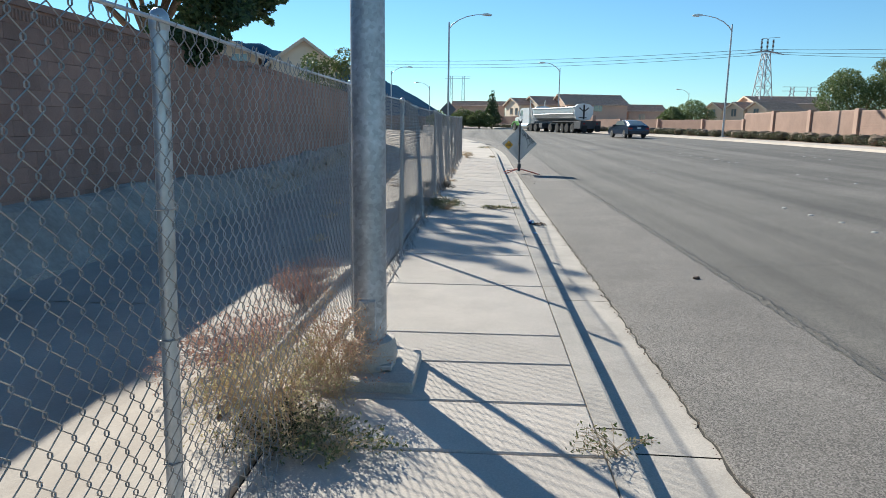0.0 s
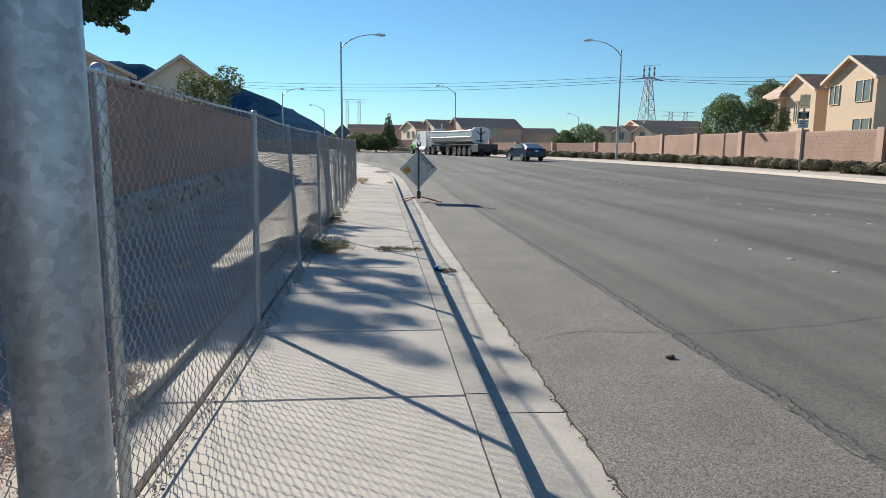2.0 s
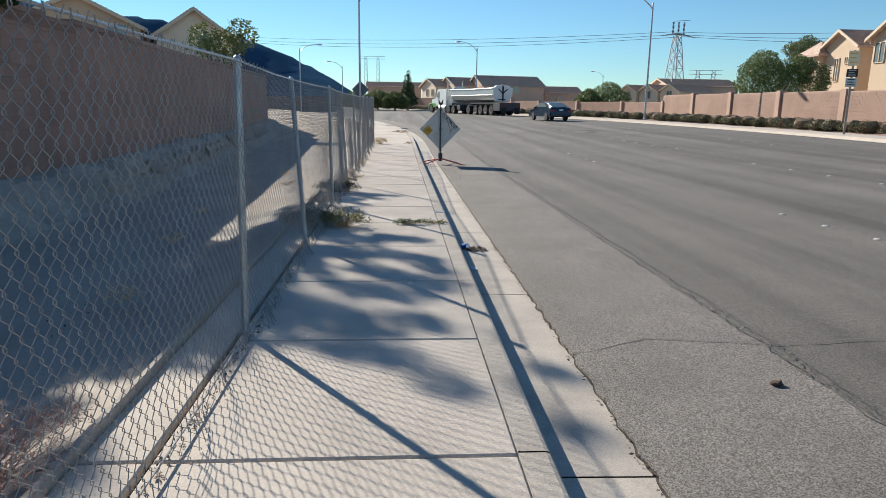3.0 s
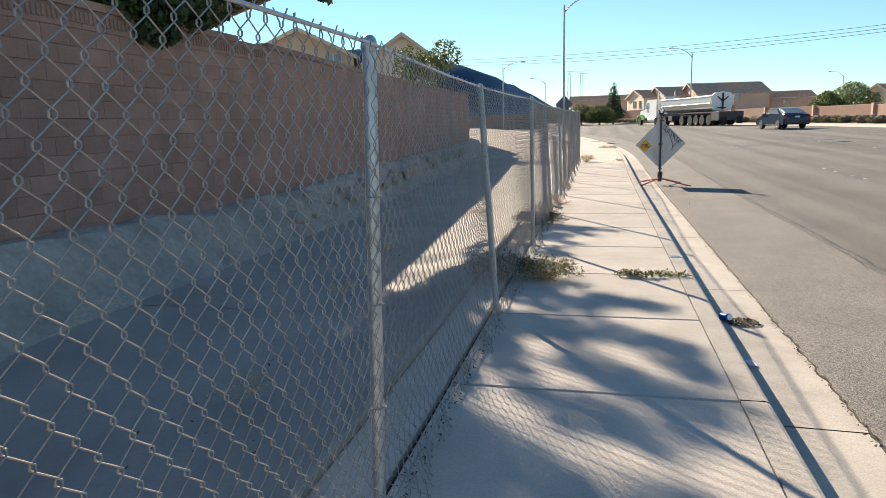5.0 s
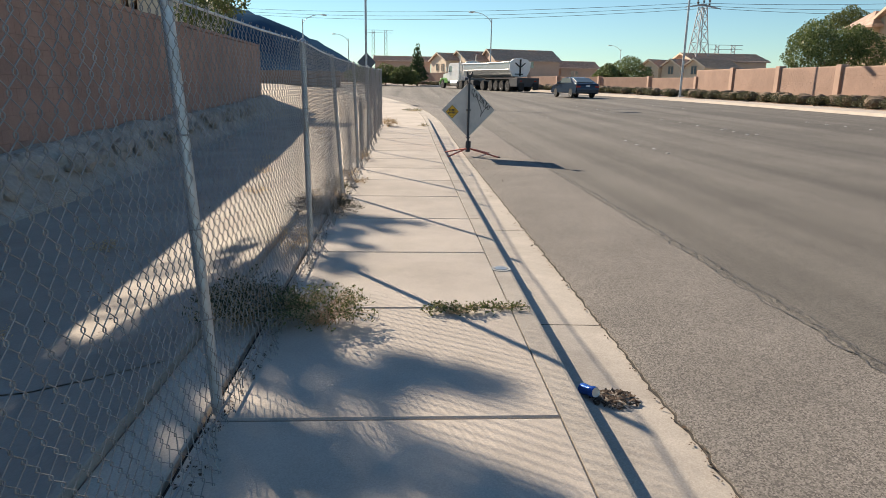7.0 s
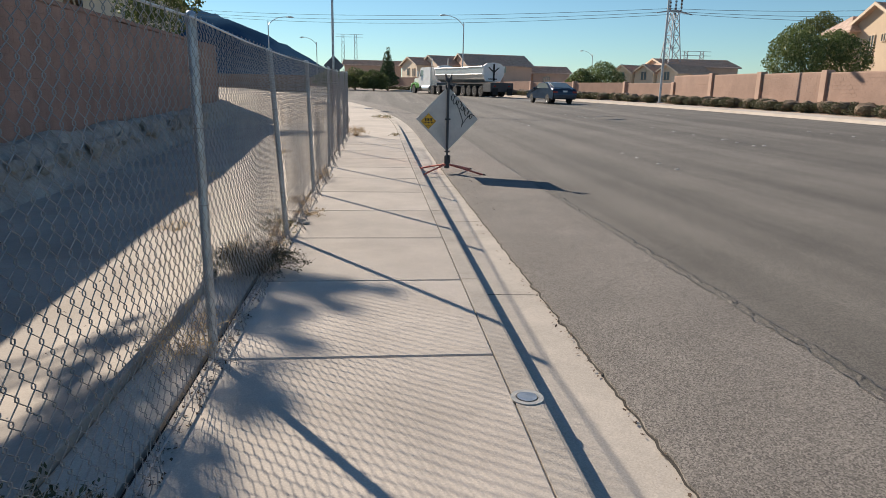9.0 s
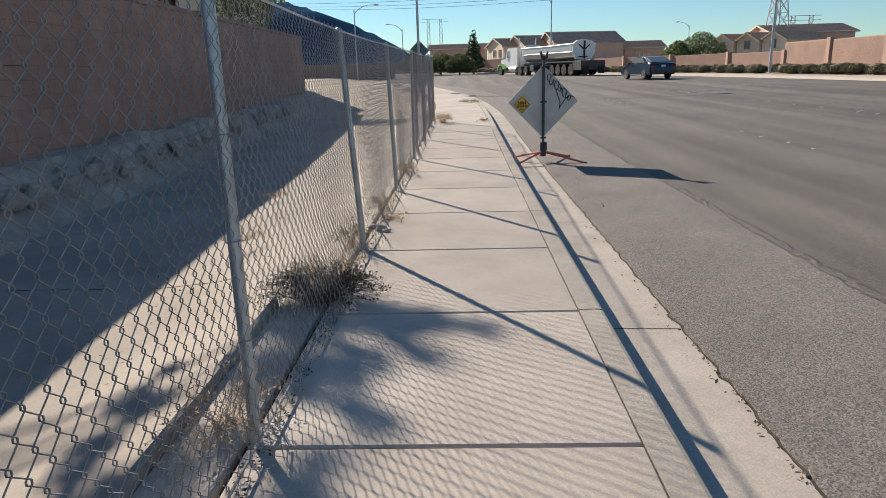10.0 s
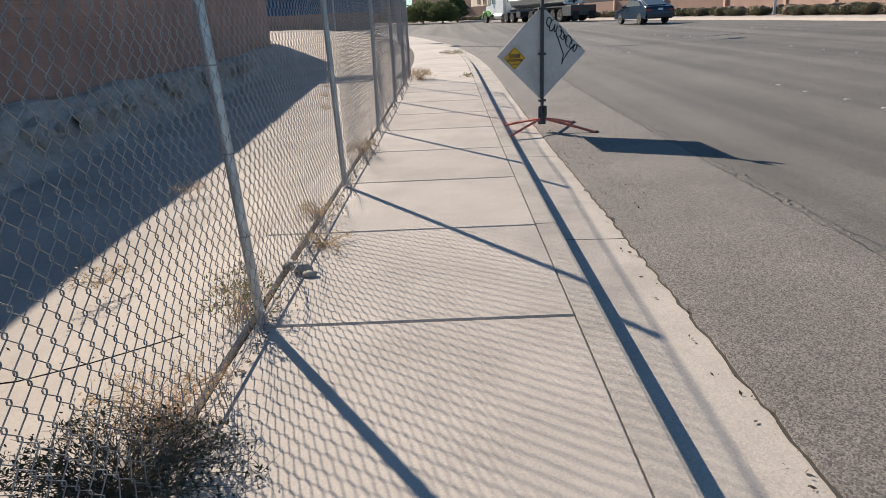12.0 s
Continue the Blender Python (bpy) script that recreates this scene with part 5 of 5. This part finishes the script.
# ---- shrubs along the far planting strip ----
def shrub_mesh(seed, w, h, count):
    rng = np.random.default_rng(seed)
    cl = [(0, 0, h * 0.45, w, w * 0.85, h * 0.52)]
    for k in range(4):
        a = rng.random() * 6.28
        cl.append((w * 0.5 * math.cos(a), w * 0.45 * math.sin(a), h * (0.35 + 0.2 * rng.random()), w * 0.6, w * 0.55, h * 0.42))
    me = leaves(cl, count, 0.036, seed, long=1.6, fill=0.88)
    me.materials.append(LEAF_SHRUB)
    return me


SHRUBS = []
for k in range(4):
    sh = thing("shrub", pose(0, -200 - k * 4, 0), "low rounded grey-green clipped shrub on gravel", "shrub", "roadside shrubs")
    part("crown", shrub_mesh(60 + k, 0.72 + 0.12 * (k % 3), 0.52 + 0.08 * (k % 2), 3200), LEAF_SHRUB, sh)
    core = bmesh.new()
    bmesh.ops.create_icosphere(core, subdivisions=2, radius=0.5)
    for v in core.verts:
        v.co = Vector((v.co.x * 1.0, v.co.y * 0.9, max(-0.1, v.co.z * 0.62 + 0.3))) * (1 + 0.15 * noise.noise(v.co * 3))
    part("woody_core", core, BARK, sh)
    SHRUBS.append(sh)
rng = np.random.default_rng(11)
s, first = 16.0, 0
while s < 112:
    for lane in (2.6, 3.7):
        if rng.random() < (0.93 if lane < 3 else 0.3):
            x, y = on_road(ROAD_W + lane + 0.35 * rng.random(), s + 0.7 * rng.random())
            if x > WALL_R - 0.8:
                continue
            d, s2 = to_road(x, y)
            zz = road_z(d, s2) + (0.12 + 0.06 * (d - ROAD_W - 1.7) if d < ROAD_W + 3.2 else 0.2)
            m = pose(x, y, zz, 0, 0, 360 * rng.random())
            if first < 4:
                SHRUBS[first].matrix_world = m
                first += 1
            else:
                copy_thing(SHRUBS[int(rng.integers(4))], m)
    s += 0.95 + 0.45 * rng.random()


# ---- weeds along the fence and joints ----
def weed(x, y, z, rx, ry, h, stems, n_leaf, leaf, mats, seed, label, lean=(0, 0), stem_mat=None):
    """Branching wiry stems with small leaves at their ends."""
    rng = np.random.default_rng(seed)
    w = thing("weed", pose(x, y, z), label, "weed")
    V, F, tips = [], [], []

    def twig(a, b, r):
        a, b = Vector(a), Vector(b)
        d = (b - a).normalized()
        s1 = d.orthogonal().normalized()
        s2 = d.cross(s1)
        k = len(V)
        for p, rr in ((a, r), (b, r * 0.6)):
            for q in range(3):
                V.append(tuple(p + (s1 * math.cos(2.094 * q) + s2 * math.sin(2.094 * q)) * rr))
        for q in range(3):
            F.append((k + q, k + (q + 1) % 3, k + 3 + (q + 1) % 3, k + 3 + q))

    for i in range(stems):
        ang, reach = rng.random() * 6.283, 0.25 + 0.75 * math.sqrt(rng.random())
        tip = Vector((rx * reach * math.cos(ang) + lean[0] * h, ry * reach * math.sin(ang) + lean[1] * h, h * (1.05 - 0.75 * reach ** 2) * (0.6 + 0.5 * rng.random())))
        root = Vector((rx * 0.25 * rng.standard_normal() * 0.5, ry * 0.35 * rng.standard_normal() * 0.5, 0))
        p, n = root, 4
        for k in range(1, n + 1):
            f = k / n
            q = root.lerp(tip, f) + Vector(rng.standard_normal(3)) * 0.03 * h + Vector((0, 0, h * 0.18 * math.sin(math.pi * f)))
            q.z = max(q.z, 0.004)
            twig(p, q, 0.0022 * (1.3 - 0.7 * f))
            if k > 1:
                for _ in range(2):
                    e = q + Vector(rng.standard_normal(3)) * 0.10 * h + Vector((0, 0, 0.03 * h))
                    e.z = max(e.z, 0.004)
                    twig(q, e, 0.0012)
                    tips.append((q, e))
            p = q
    me = from_arrays(V, F)
    me.materials.append(stem_mat or DRY)
    tagged(part("stem_tangle", me, DRY, w), kind="stuff")
    V2, F2 = [], []
    for i in range(n_leaf):
        a, b = tips[int(rng.integers(len(tips)))]
        c = a.lerp(b, rng.random()) + Vector(rng.standard_normal(3)) * 0.012
        c.z = max(c.z, 0.005)
        u = Vector(rng.standard_normal(3)).normalized()
        v = u.cross(Vector(rng.standard_normal(3))).normalized()
        s_ = leaf * (0.5 + rng.random())
        k = len(V2)
        V2 += [tuple(c - u * s_), tuple(c + v * s_ * 0.45), tuple(c + u * s_), tuple(c - v * s_ * 0.45)]
        F2.append((k, k + 1, k + 2, k + 3))
    me = from_arrays(V2, F2)
    me.materials.append(mats)
    tagged(part("foliage", me, mats, w), kind="stuff")
    return w


weed(-1.12, 0.35, 0, 0.42, 0.6, 0.42, 240, 4600, 0.008, LEAF_STRAW, 1, "tall dry straw-coloured weed tangled in the fence")
weed(-0.88, 0.75, 0.0, 0.3, 0.32, 0.62, 90, 1500, 0.008, LEAF_RUST, 2, "rusty dry weed beside the lamp pole footing")
weed(-1.75, 1.5, -0.06, 0.45, 0.9, 0.2, 260, 3600, 0.009, LEAF_RUST, 3, "low rusty brown dry weeds behind the fence", stem_mat=RUST_STEM)
weed(-1.65, 3.0, -0.05, 0.32, 1.0, 0.36, 200, 2200, 0.008, LEAF_RUST, 23, "purplish dry wiry weeds along the channel edge", stem_mat=RUST_STEM)
weed(-0.98, 0.1, 0, 0.3, 0.25, 0.2, 120, 1500, 0.010, LEAF_DEAD, 24, "dark green low weed at the fence foot")
weed(-0.72, 0.05, 0, 0.32, 0.22, 0.16, 60, 900, 0.011, LEAF_WEED, 4, "low olive weed spreading over the sidewalk")
weed(0.58, 0.12, 0, 0.22, 0.14, 0.16, 22, 160, 0.011, LEAF_WEED, 5, "small twiggy sprout growing from the kerb joint")
weed(-0.72, 9.25, 0, 0.42, 0.3, 0.24, 120, 1700, 0.012, LEAF_WEED, 6, "bushy olive weed growing under the fence")
weed(-1.18, 9.3, -0.01, 0.35, 0.38, 0.30, 130, 2600, 0.012, LEAF_DEAD, 7, "dark dense weed growing under the fence")
weed(0.18, 9.42, 0, 0.26, 0.09, 0.08, 34, 420, 0.013, LEAF_WEED, 8, "flat green weed growing along a sidewalk joint")
weed(0.50, 9.5, 0, 0.24, 0.07, 0.05, 20, 200, 0.012, LEAF_WEED, 9, "flat green weed growing along a sidewalk joint")
weed(-1.12, 12.85, -0.01, 0.45, 0.36, 0.27, 220, 2100, 0.009, LEAF_DEAD, 10, "dark tangled shrubby weed at the fence foot", stem_mat=DARK_STEM)
weed(-1.15, 13.25, -0.01, 0.35, 0.35, 0.24, 70, 500, 0.009, LEAF_DRY, 11, "dry wiry weed at the fence foot")
weed(-1.15, 14.25, -0.01, 0.22, 0.3, 0.28, 50, 500, 0.01, LEAF_WEED, 12, "thin yellow-green weed beside a fence post")
weed(-0.92, 15.35, 0, 0.22, 0.3, 0.08, 40, 200, 0.008, LEAF_DRY, 13, "low dry weed along the fence")
weed(-1.1, 16.1, 0, 0.2, 0.45, 0.14, 50, 350, 0.008, LEAF_DRY, 14, "dry wiry weed along the fence")
weed(-1.2, 11.2, -0.01, 0.25, 0.5, 0.25, 50, 400, 0.009, LEAF_DRY, 15, "dry wiry weed along the fence")
weed(-1.05, 18.6, 0, 0.2, 0.5, 0.22, 50, 400, 0.009, LEAF_DRY, 16, "dry wiry weed along the fence")
weed(-0.72, 27.4, rise(27.4), 0.35, 0.5, 0.32, 80, 900, 0.012, LEAF_DRY, 17, "dry straw-coloured weed at the fence end")
weed(0.15, 37.5, rise(37.5), 0.6, 1.2, 0.14, 60, 600, 0.016, LEAF_WEED, 18, "low weeds spreading over the sidewalk edge")
weed(0.42, 27.6, rise(27.6), 0.2, 0.3, 0.1, 30, 200, 0.012, LEAF_WEED, 19, "low weed at the kerb")
for i in range(9):
    weed(-2.4 - 0.5 * (i % 3), 6.5 + 2.9 * i, -0.16 - 0.08 * (i % 3) + rise(6.5 + 2.9 * i), 0.22, 0.25, 0.14, 24, 150, 0.01, LEAF_DRY, 30 + i, "small dry weed on the channel floor")


# ---- small things on the street ----
def marker(x, y):
    d, s = to_road(x, y)
    bm = lathe(bmesh.new(), [(0.05, -0.004), (0.048, 0.004), (0.038, 0.011), (0.02, 0.014), (0.005, 0.015)], 12)
    ob = part("road_marker", bm, LEAD, smooth=True)
    ob.location = (x, y, road_z(d, s))
    return tagged(ob, "round white raised pavement marker on asphalt", "road marker", "raised pavement markers")


first_marker = marker(5.79, 7.3)
rng = np.random.default_rng(5)
LANES = ((5.79, (7.3, 8.3, 9.3, 10.3), 12.9), (9.66, (11.65, 12.54, 13.31, 15.08, 16.5, 18.3), 12.5), (9.94, (11.65, 13.4), 12.5), (13.9, (12.0, 13.1, 14.2, 15.3), 12.9))
for lane_x, group_y, period in LANES:
    for g in range(-1, 5):
        for yy in group_y:
            yy += period * g
            if (lane_x, yy) == (5.79, 7.3) or yy > 62 or rng.random() < 0.08:
                continue
            x, y = on_road(lane_x - KERB_X + 0.03 * rng.standard_normal(), yy + 0.05 * rng.standard_normal())
            copy_thing(first_marker, pose(x, y, road_z(*to_road(x, y))))

cover = thing("survey_cover", pose(0.61, 10.5, 0.0), "small round cover in a painted white ring", "cover")
bm = bmesh.new()
lathe(bm, [(0.055, 0.001), (0.056, 0.005), (0.082, 0.005), (0.083, 0.001)], 28)
part("ring", bm, LEAD, cover, "white painted ring")
part("lid", lathe(bmesh.new(), [(0.05, 0.003), (0.05, 0.008), (0.02, 0.0085), (0.004, 0.009)], 24), GALV, cover, "worn grey metal lid")

can = thing("drink_can", pose(0.80, 8.46, -0.095, 78, 0, 25), "crushed blue drink can lying in the gutter", "can")
part("body", lathe(bmesh.new(), [(0.024, -0.055), (0.031, -0.05), (0.029, -0.01), (0.026, 0.01), (0.031, 0.04), (0.026, 0.055)], 16), BLUE_CAN, can, smooth=True)
part("lid", lathe(bmesh.new(), [(0.024, 0.055), (0.026, 0.058), (0.022, 0.056)], 16), ALU, can)
wrap = bmesh.new()
bmesh.ops.create_grid(wrap, x_segments=6, y_segments=8, size=0.5)
for v in wrap.verts:
    v.co = Vector((v.co.x * 0.05, v.co.y * 0.12, 0.014 + 0.012 * noise.noise(v.co * 5)))
bmesh.ops.solidify(wrap, geom=list(wrap.faces), thickness=0.002)
wr = tagged(part("wrapper", wrap, PALE_BLUE), "crumpled pale blue wrapper lying in the gutter", "litter")
wr.matrix_world = pose(0.79, 7.45, -0.135, 0, 0, 12)


def litter_pile(x, y, z, rx, ry, n, size, seed, mat, label, h=0.03):
    rng = np.random.default_rng(seed)
    V, F = [], []
    for i in range(n):
        r, a = math.sqrt(rng.random()), rng.random() * 6.283
        c = Vector((rx * r * math.cos(a), ry * r * math.sin(a), 0.004 + h * rng.random() * (1 - r)))
        u = Vector((rng.standard_normal(), rng.standard_normal(), 0.35 * rng.standard_normal())).normalized()
        v = u.cross(Vector((0.3 * rng.standard_normal(), 0.3 * rng.standard_normal(), 1))).normalized()
        s_ = size * (0.4 + rng.random())
        k = len(V)
        V += [tuple(c - u * s_), tuple(c + v * s_ * 0.5), tuple(c + u * s_), tuple(c - v * s_ * 0.5)]
        F.append((k, k + 1, k + 2, k + 3))
    me = from_arrays(V, F)
    me.materials.append(mat)
    ob = tagged(new("leaf_litter", me), label, "litter", kind="stuff")
    ob.location = (x, y, z)
    return ob


litter_pile(0.93, 8.42, -0.132, 0.13, 0.11, 260, 0.016, 71, DIRT_DARK, "small heap of brown dead leaves in the gutter", 0.06)
litter_pile(1.12, 13.4, -0.135, 0.05, 3.4, 45, 0.013, 72, DIRT_DARK, "scattered brown dead leaves along the gutter edge", 0.004)
litter_pile(1.17, 6.0, -0.132, 0.03, 7.5, 380, 0.012, 73, DIRT_DARK, "grit and leaf crumbs along the asphalt edge", 0.004)
litter_pile(-0.99, 9.5, 0.0, 0.05, 10.0, 1500, 0.011, 74, DIRT_DARK, "dead leaf crumbs under the fence", 0.01)
litter_pile(-2.3, 9.5, -0.14, 0.6, 7.0, 160, 0.014, 75, DIRT_DARK, "dead leaves on the channel floor", 0.05)
litter_pile(1.5, 18.5, -0.11, 0.35, 2.2, 260, 0.012, 76, DIRT_DARK, "gravel crumbs on the asphalt edge", 0.003)
blob = bmesh.new()
bmesh.ops.create_icosphere(blob, subdivisions=2, radius=0.03)
for v in blob.verts:
    v.co = Vector((v.co.x * 1.3, v.co.y, v.co.z * 0.6 + 0.012)) * (1 + 0.4 * noise.noise(v.co * 60))
db = tagged(part("asphalt_lump", blob, DIRT_DARK), "small dark lump of debris on the asphalt", "debris")
db.location = (2.28, 4.34, road_z(1.58, 4.34) + 0.01)
for i, (x, y, r) in enumerate(((-0.96, 14.86, 0.05), (-0.9, 14.78, 0.035), (-1.06, 14.95, 0.04))):
    bm = bmesh.new()
    bmesh.ops.create_icosphere(bm, subdivisions=2, radius=r)
    for v in bm.verts:
        v.co = Vector((v.co.x * 1.4, v.co.y, v.co.z * 0.6 + r * 0.45)) * (1 + 0.35 * noise.noise(v.co * 25 + Vector((i, 0, 0))))
    st = tagged(part("stone", bm, BANK, smooth=True), "pale broken stone lying at the fence foot", "stone", "stones at the fence")
    st.location = (x, y, 0.0)
ribbon("road_patch", [(9.6, 37.9), (11.2, 37.9)], 0.35, SEAL, z=0.006, wob=0.05, label="dark flush patch in the asphalt", category="patch")

# pale boulders half buried in the bank
rng = np.random.default_rng(21)
for i in range(24):
    y = 13.2 + i * 0.85 + 0.4 * rng.random()
    r = 0.16 + 0.16 * rng.random()
    bm = bmesh.new()
    bmesh.ops.create_icosphere(bm, subdivisions=3, radius=r)
    off = Vector((i * 3.1, 0, 0))
    for v in bm.verts:
        k = 1 + 0.75 * noise.noise(v.co * 3.0 / r * 0.35 + off) + 0.2 * noise.noise(v.co * 9 / r * 0.3 + off)
        v.co = Vector((v.co.x * 0.8, v.co.y * 1.25, v.co.z * 0.8)) * k
    ob = tagged(part("boulder", bm, BANK), "pale angular boulder half buried in the bank", "boulder", "boulders below the wall")
    ob.location = (wall_x(y) + 0.35 + 0.35 * rng.random(), y, 0.08 + 0.1 * rng.random() + rise(y))

# ---- wall pieces ----
def block_box(w, h, t, b=0.006):
    """A block with a chamfered face in the local xz plane, looking to -y."""
    V = [(0, 0, 0), (w, 0, 0), (w, 0, h), (0, 0, h), (b, -t, b), (w - b, -t, b), (w - b, -t, h - b), (b, -t, h - b)]
    F = [(4, 5, 6, 7), (0, 1, 5, 4), (1, 2, 6, 5), (2, 3, 7, 6), (3, 0, 4, 7)]
    return V, F


V, F = block_box(0.396, 0.196, 0.005, 0.003)
BLOCK_ME = from_arrays(V, F)
BLOCK_ME.materials.append(BLOCK)
rest_V, rest_F = [], []
count = 0
for row in range(13):
    y0 = -14.0 + (0.2 if row % 2 else 0.0)
    while y0 < 40.6:
        a, b = Vector((wall_x(y0), y0, 0)), Vector((wall_x(y0 + 0.4), y0 + 0.4, 0))
        dirn = (b - a).normalized()
        m = Matrix(((dirn.x, -dirn.y, 0, a.x), (dirn.y, dirn.x, 0, a.y), (0, 0, 1, 0.30 + row * 0.2 + rise(y0)), (0, 0, 0, 1)))
        if 3.5 < y0 < 13.3 and count < 300:
            ob = part("block", BLOCK_ME, BLOCK, wall)
            ob.matrix_world = m
            count += 1
        else:
            k = len(rest_V)
            rest_V += [tuple(m @ Vector(v)) for v in V]
            rest_F += [tuple(k + i for i in f) for f in F]
        y0 += 0.4
me = from_arrays(rest_V, rest_F)
me.materials.append(BLOCK)
tagged(part("block_courses", me, BLOCK, wall), kind="stuff")
for ya, yb in ((-14.0, 14.0), (14.0, 41.0)):
    for k in range(int((yb - ya) / 3)):
        y0, y1 = ya + 3 * k, min(ya + 3 * k + 2.994, yb)
        wall_run(wall_x(y0) + 0.025, y0, wall_x(y1) + 0.025, y1, 2.935 + rise(y0), 3.03 + rise(y0), "cap", wall, BLOCK, 0.25)

# courses of the wall across the street
V, F = block_box(0.397, 0.197, 0.006, 0.003)
rest_V, rest_F = [], []
for i in range(int(56 / 0.4)):
    for row in range(9):
        y0 = 6.3 + i * 0.4 + (0.2 if row % 2 else 0)
        z = wall_ground(WALL_R, y0) + 0.1 + row * 0.2
        k = len(rest_V)
        for v in V:
            rest_V.append((WALL_R + v[1] - 0.001, y0 + v[0], z + v[2]))
        rest_F += [tuple(k + q for q in reversed(f)) for f in F]
me = from_arrays(rest_V, rest_F)
me.materials.append(PINK_WALL)
tagged(part("block_courses", me, PINK_WALL, east), kind="stuff")

# fluted top course of the channel wall
V, F = block_box(0.045, 0.13, 0.016, 0.006)
rest_V, rest_F = [], []
y0 = -6.0
while y0 < 14.0:
    k = len(rest_V)
    rest_V += [(-5.994 - v[1], y0 + v[0], 2.76 + v[2]) for v in V]
    rest_F += [tuple(k + q for q in f) for f in F]
    y0 += 0.068
me = from_arrays(rest_V, rest_F)
me.materials.append(BLOCK)
tagged(part("fluted_course", me, BLOCK, wall), kind="stuff")
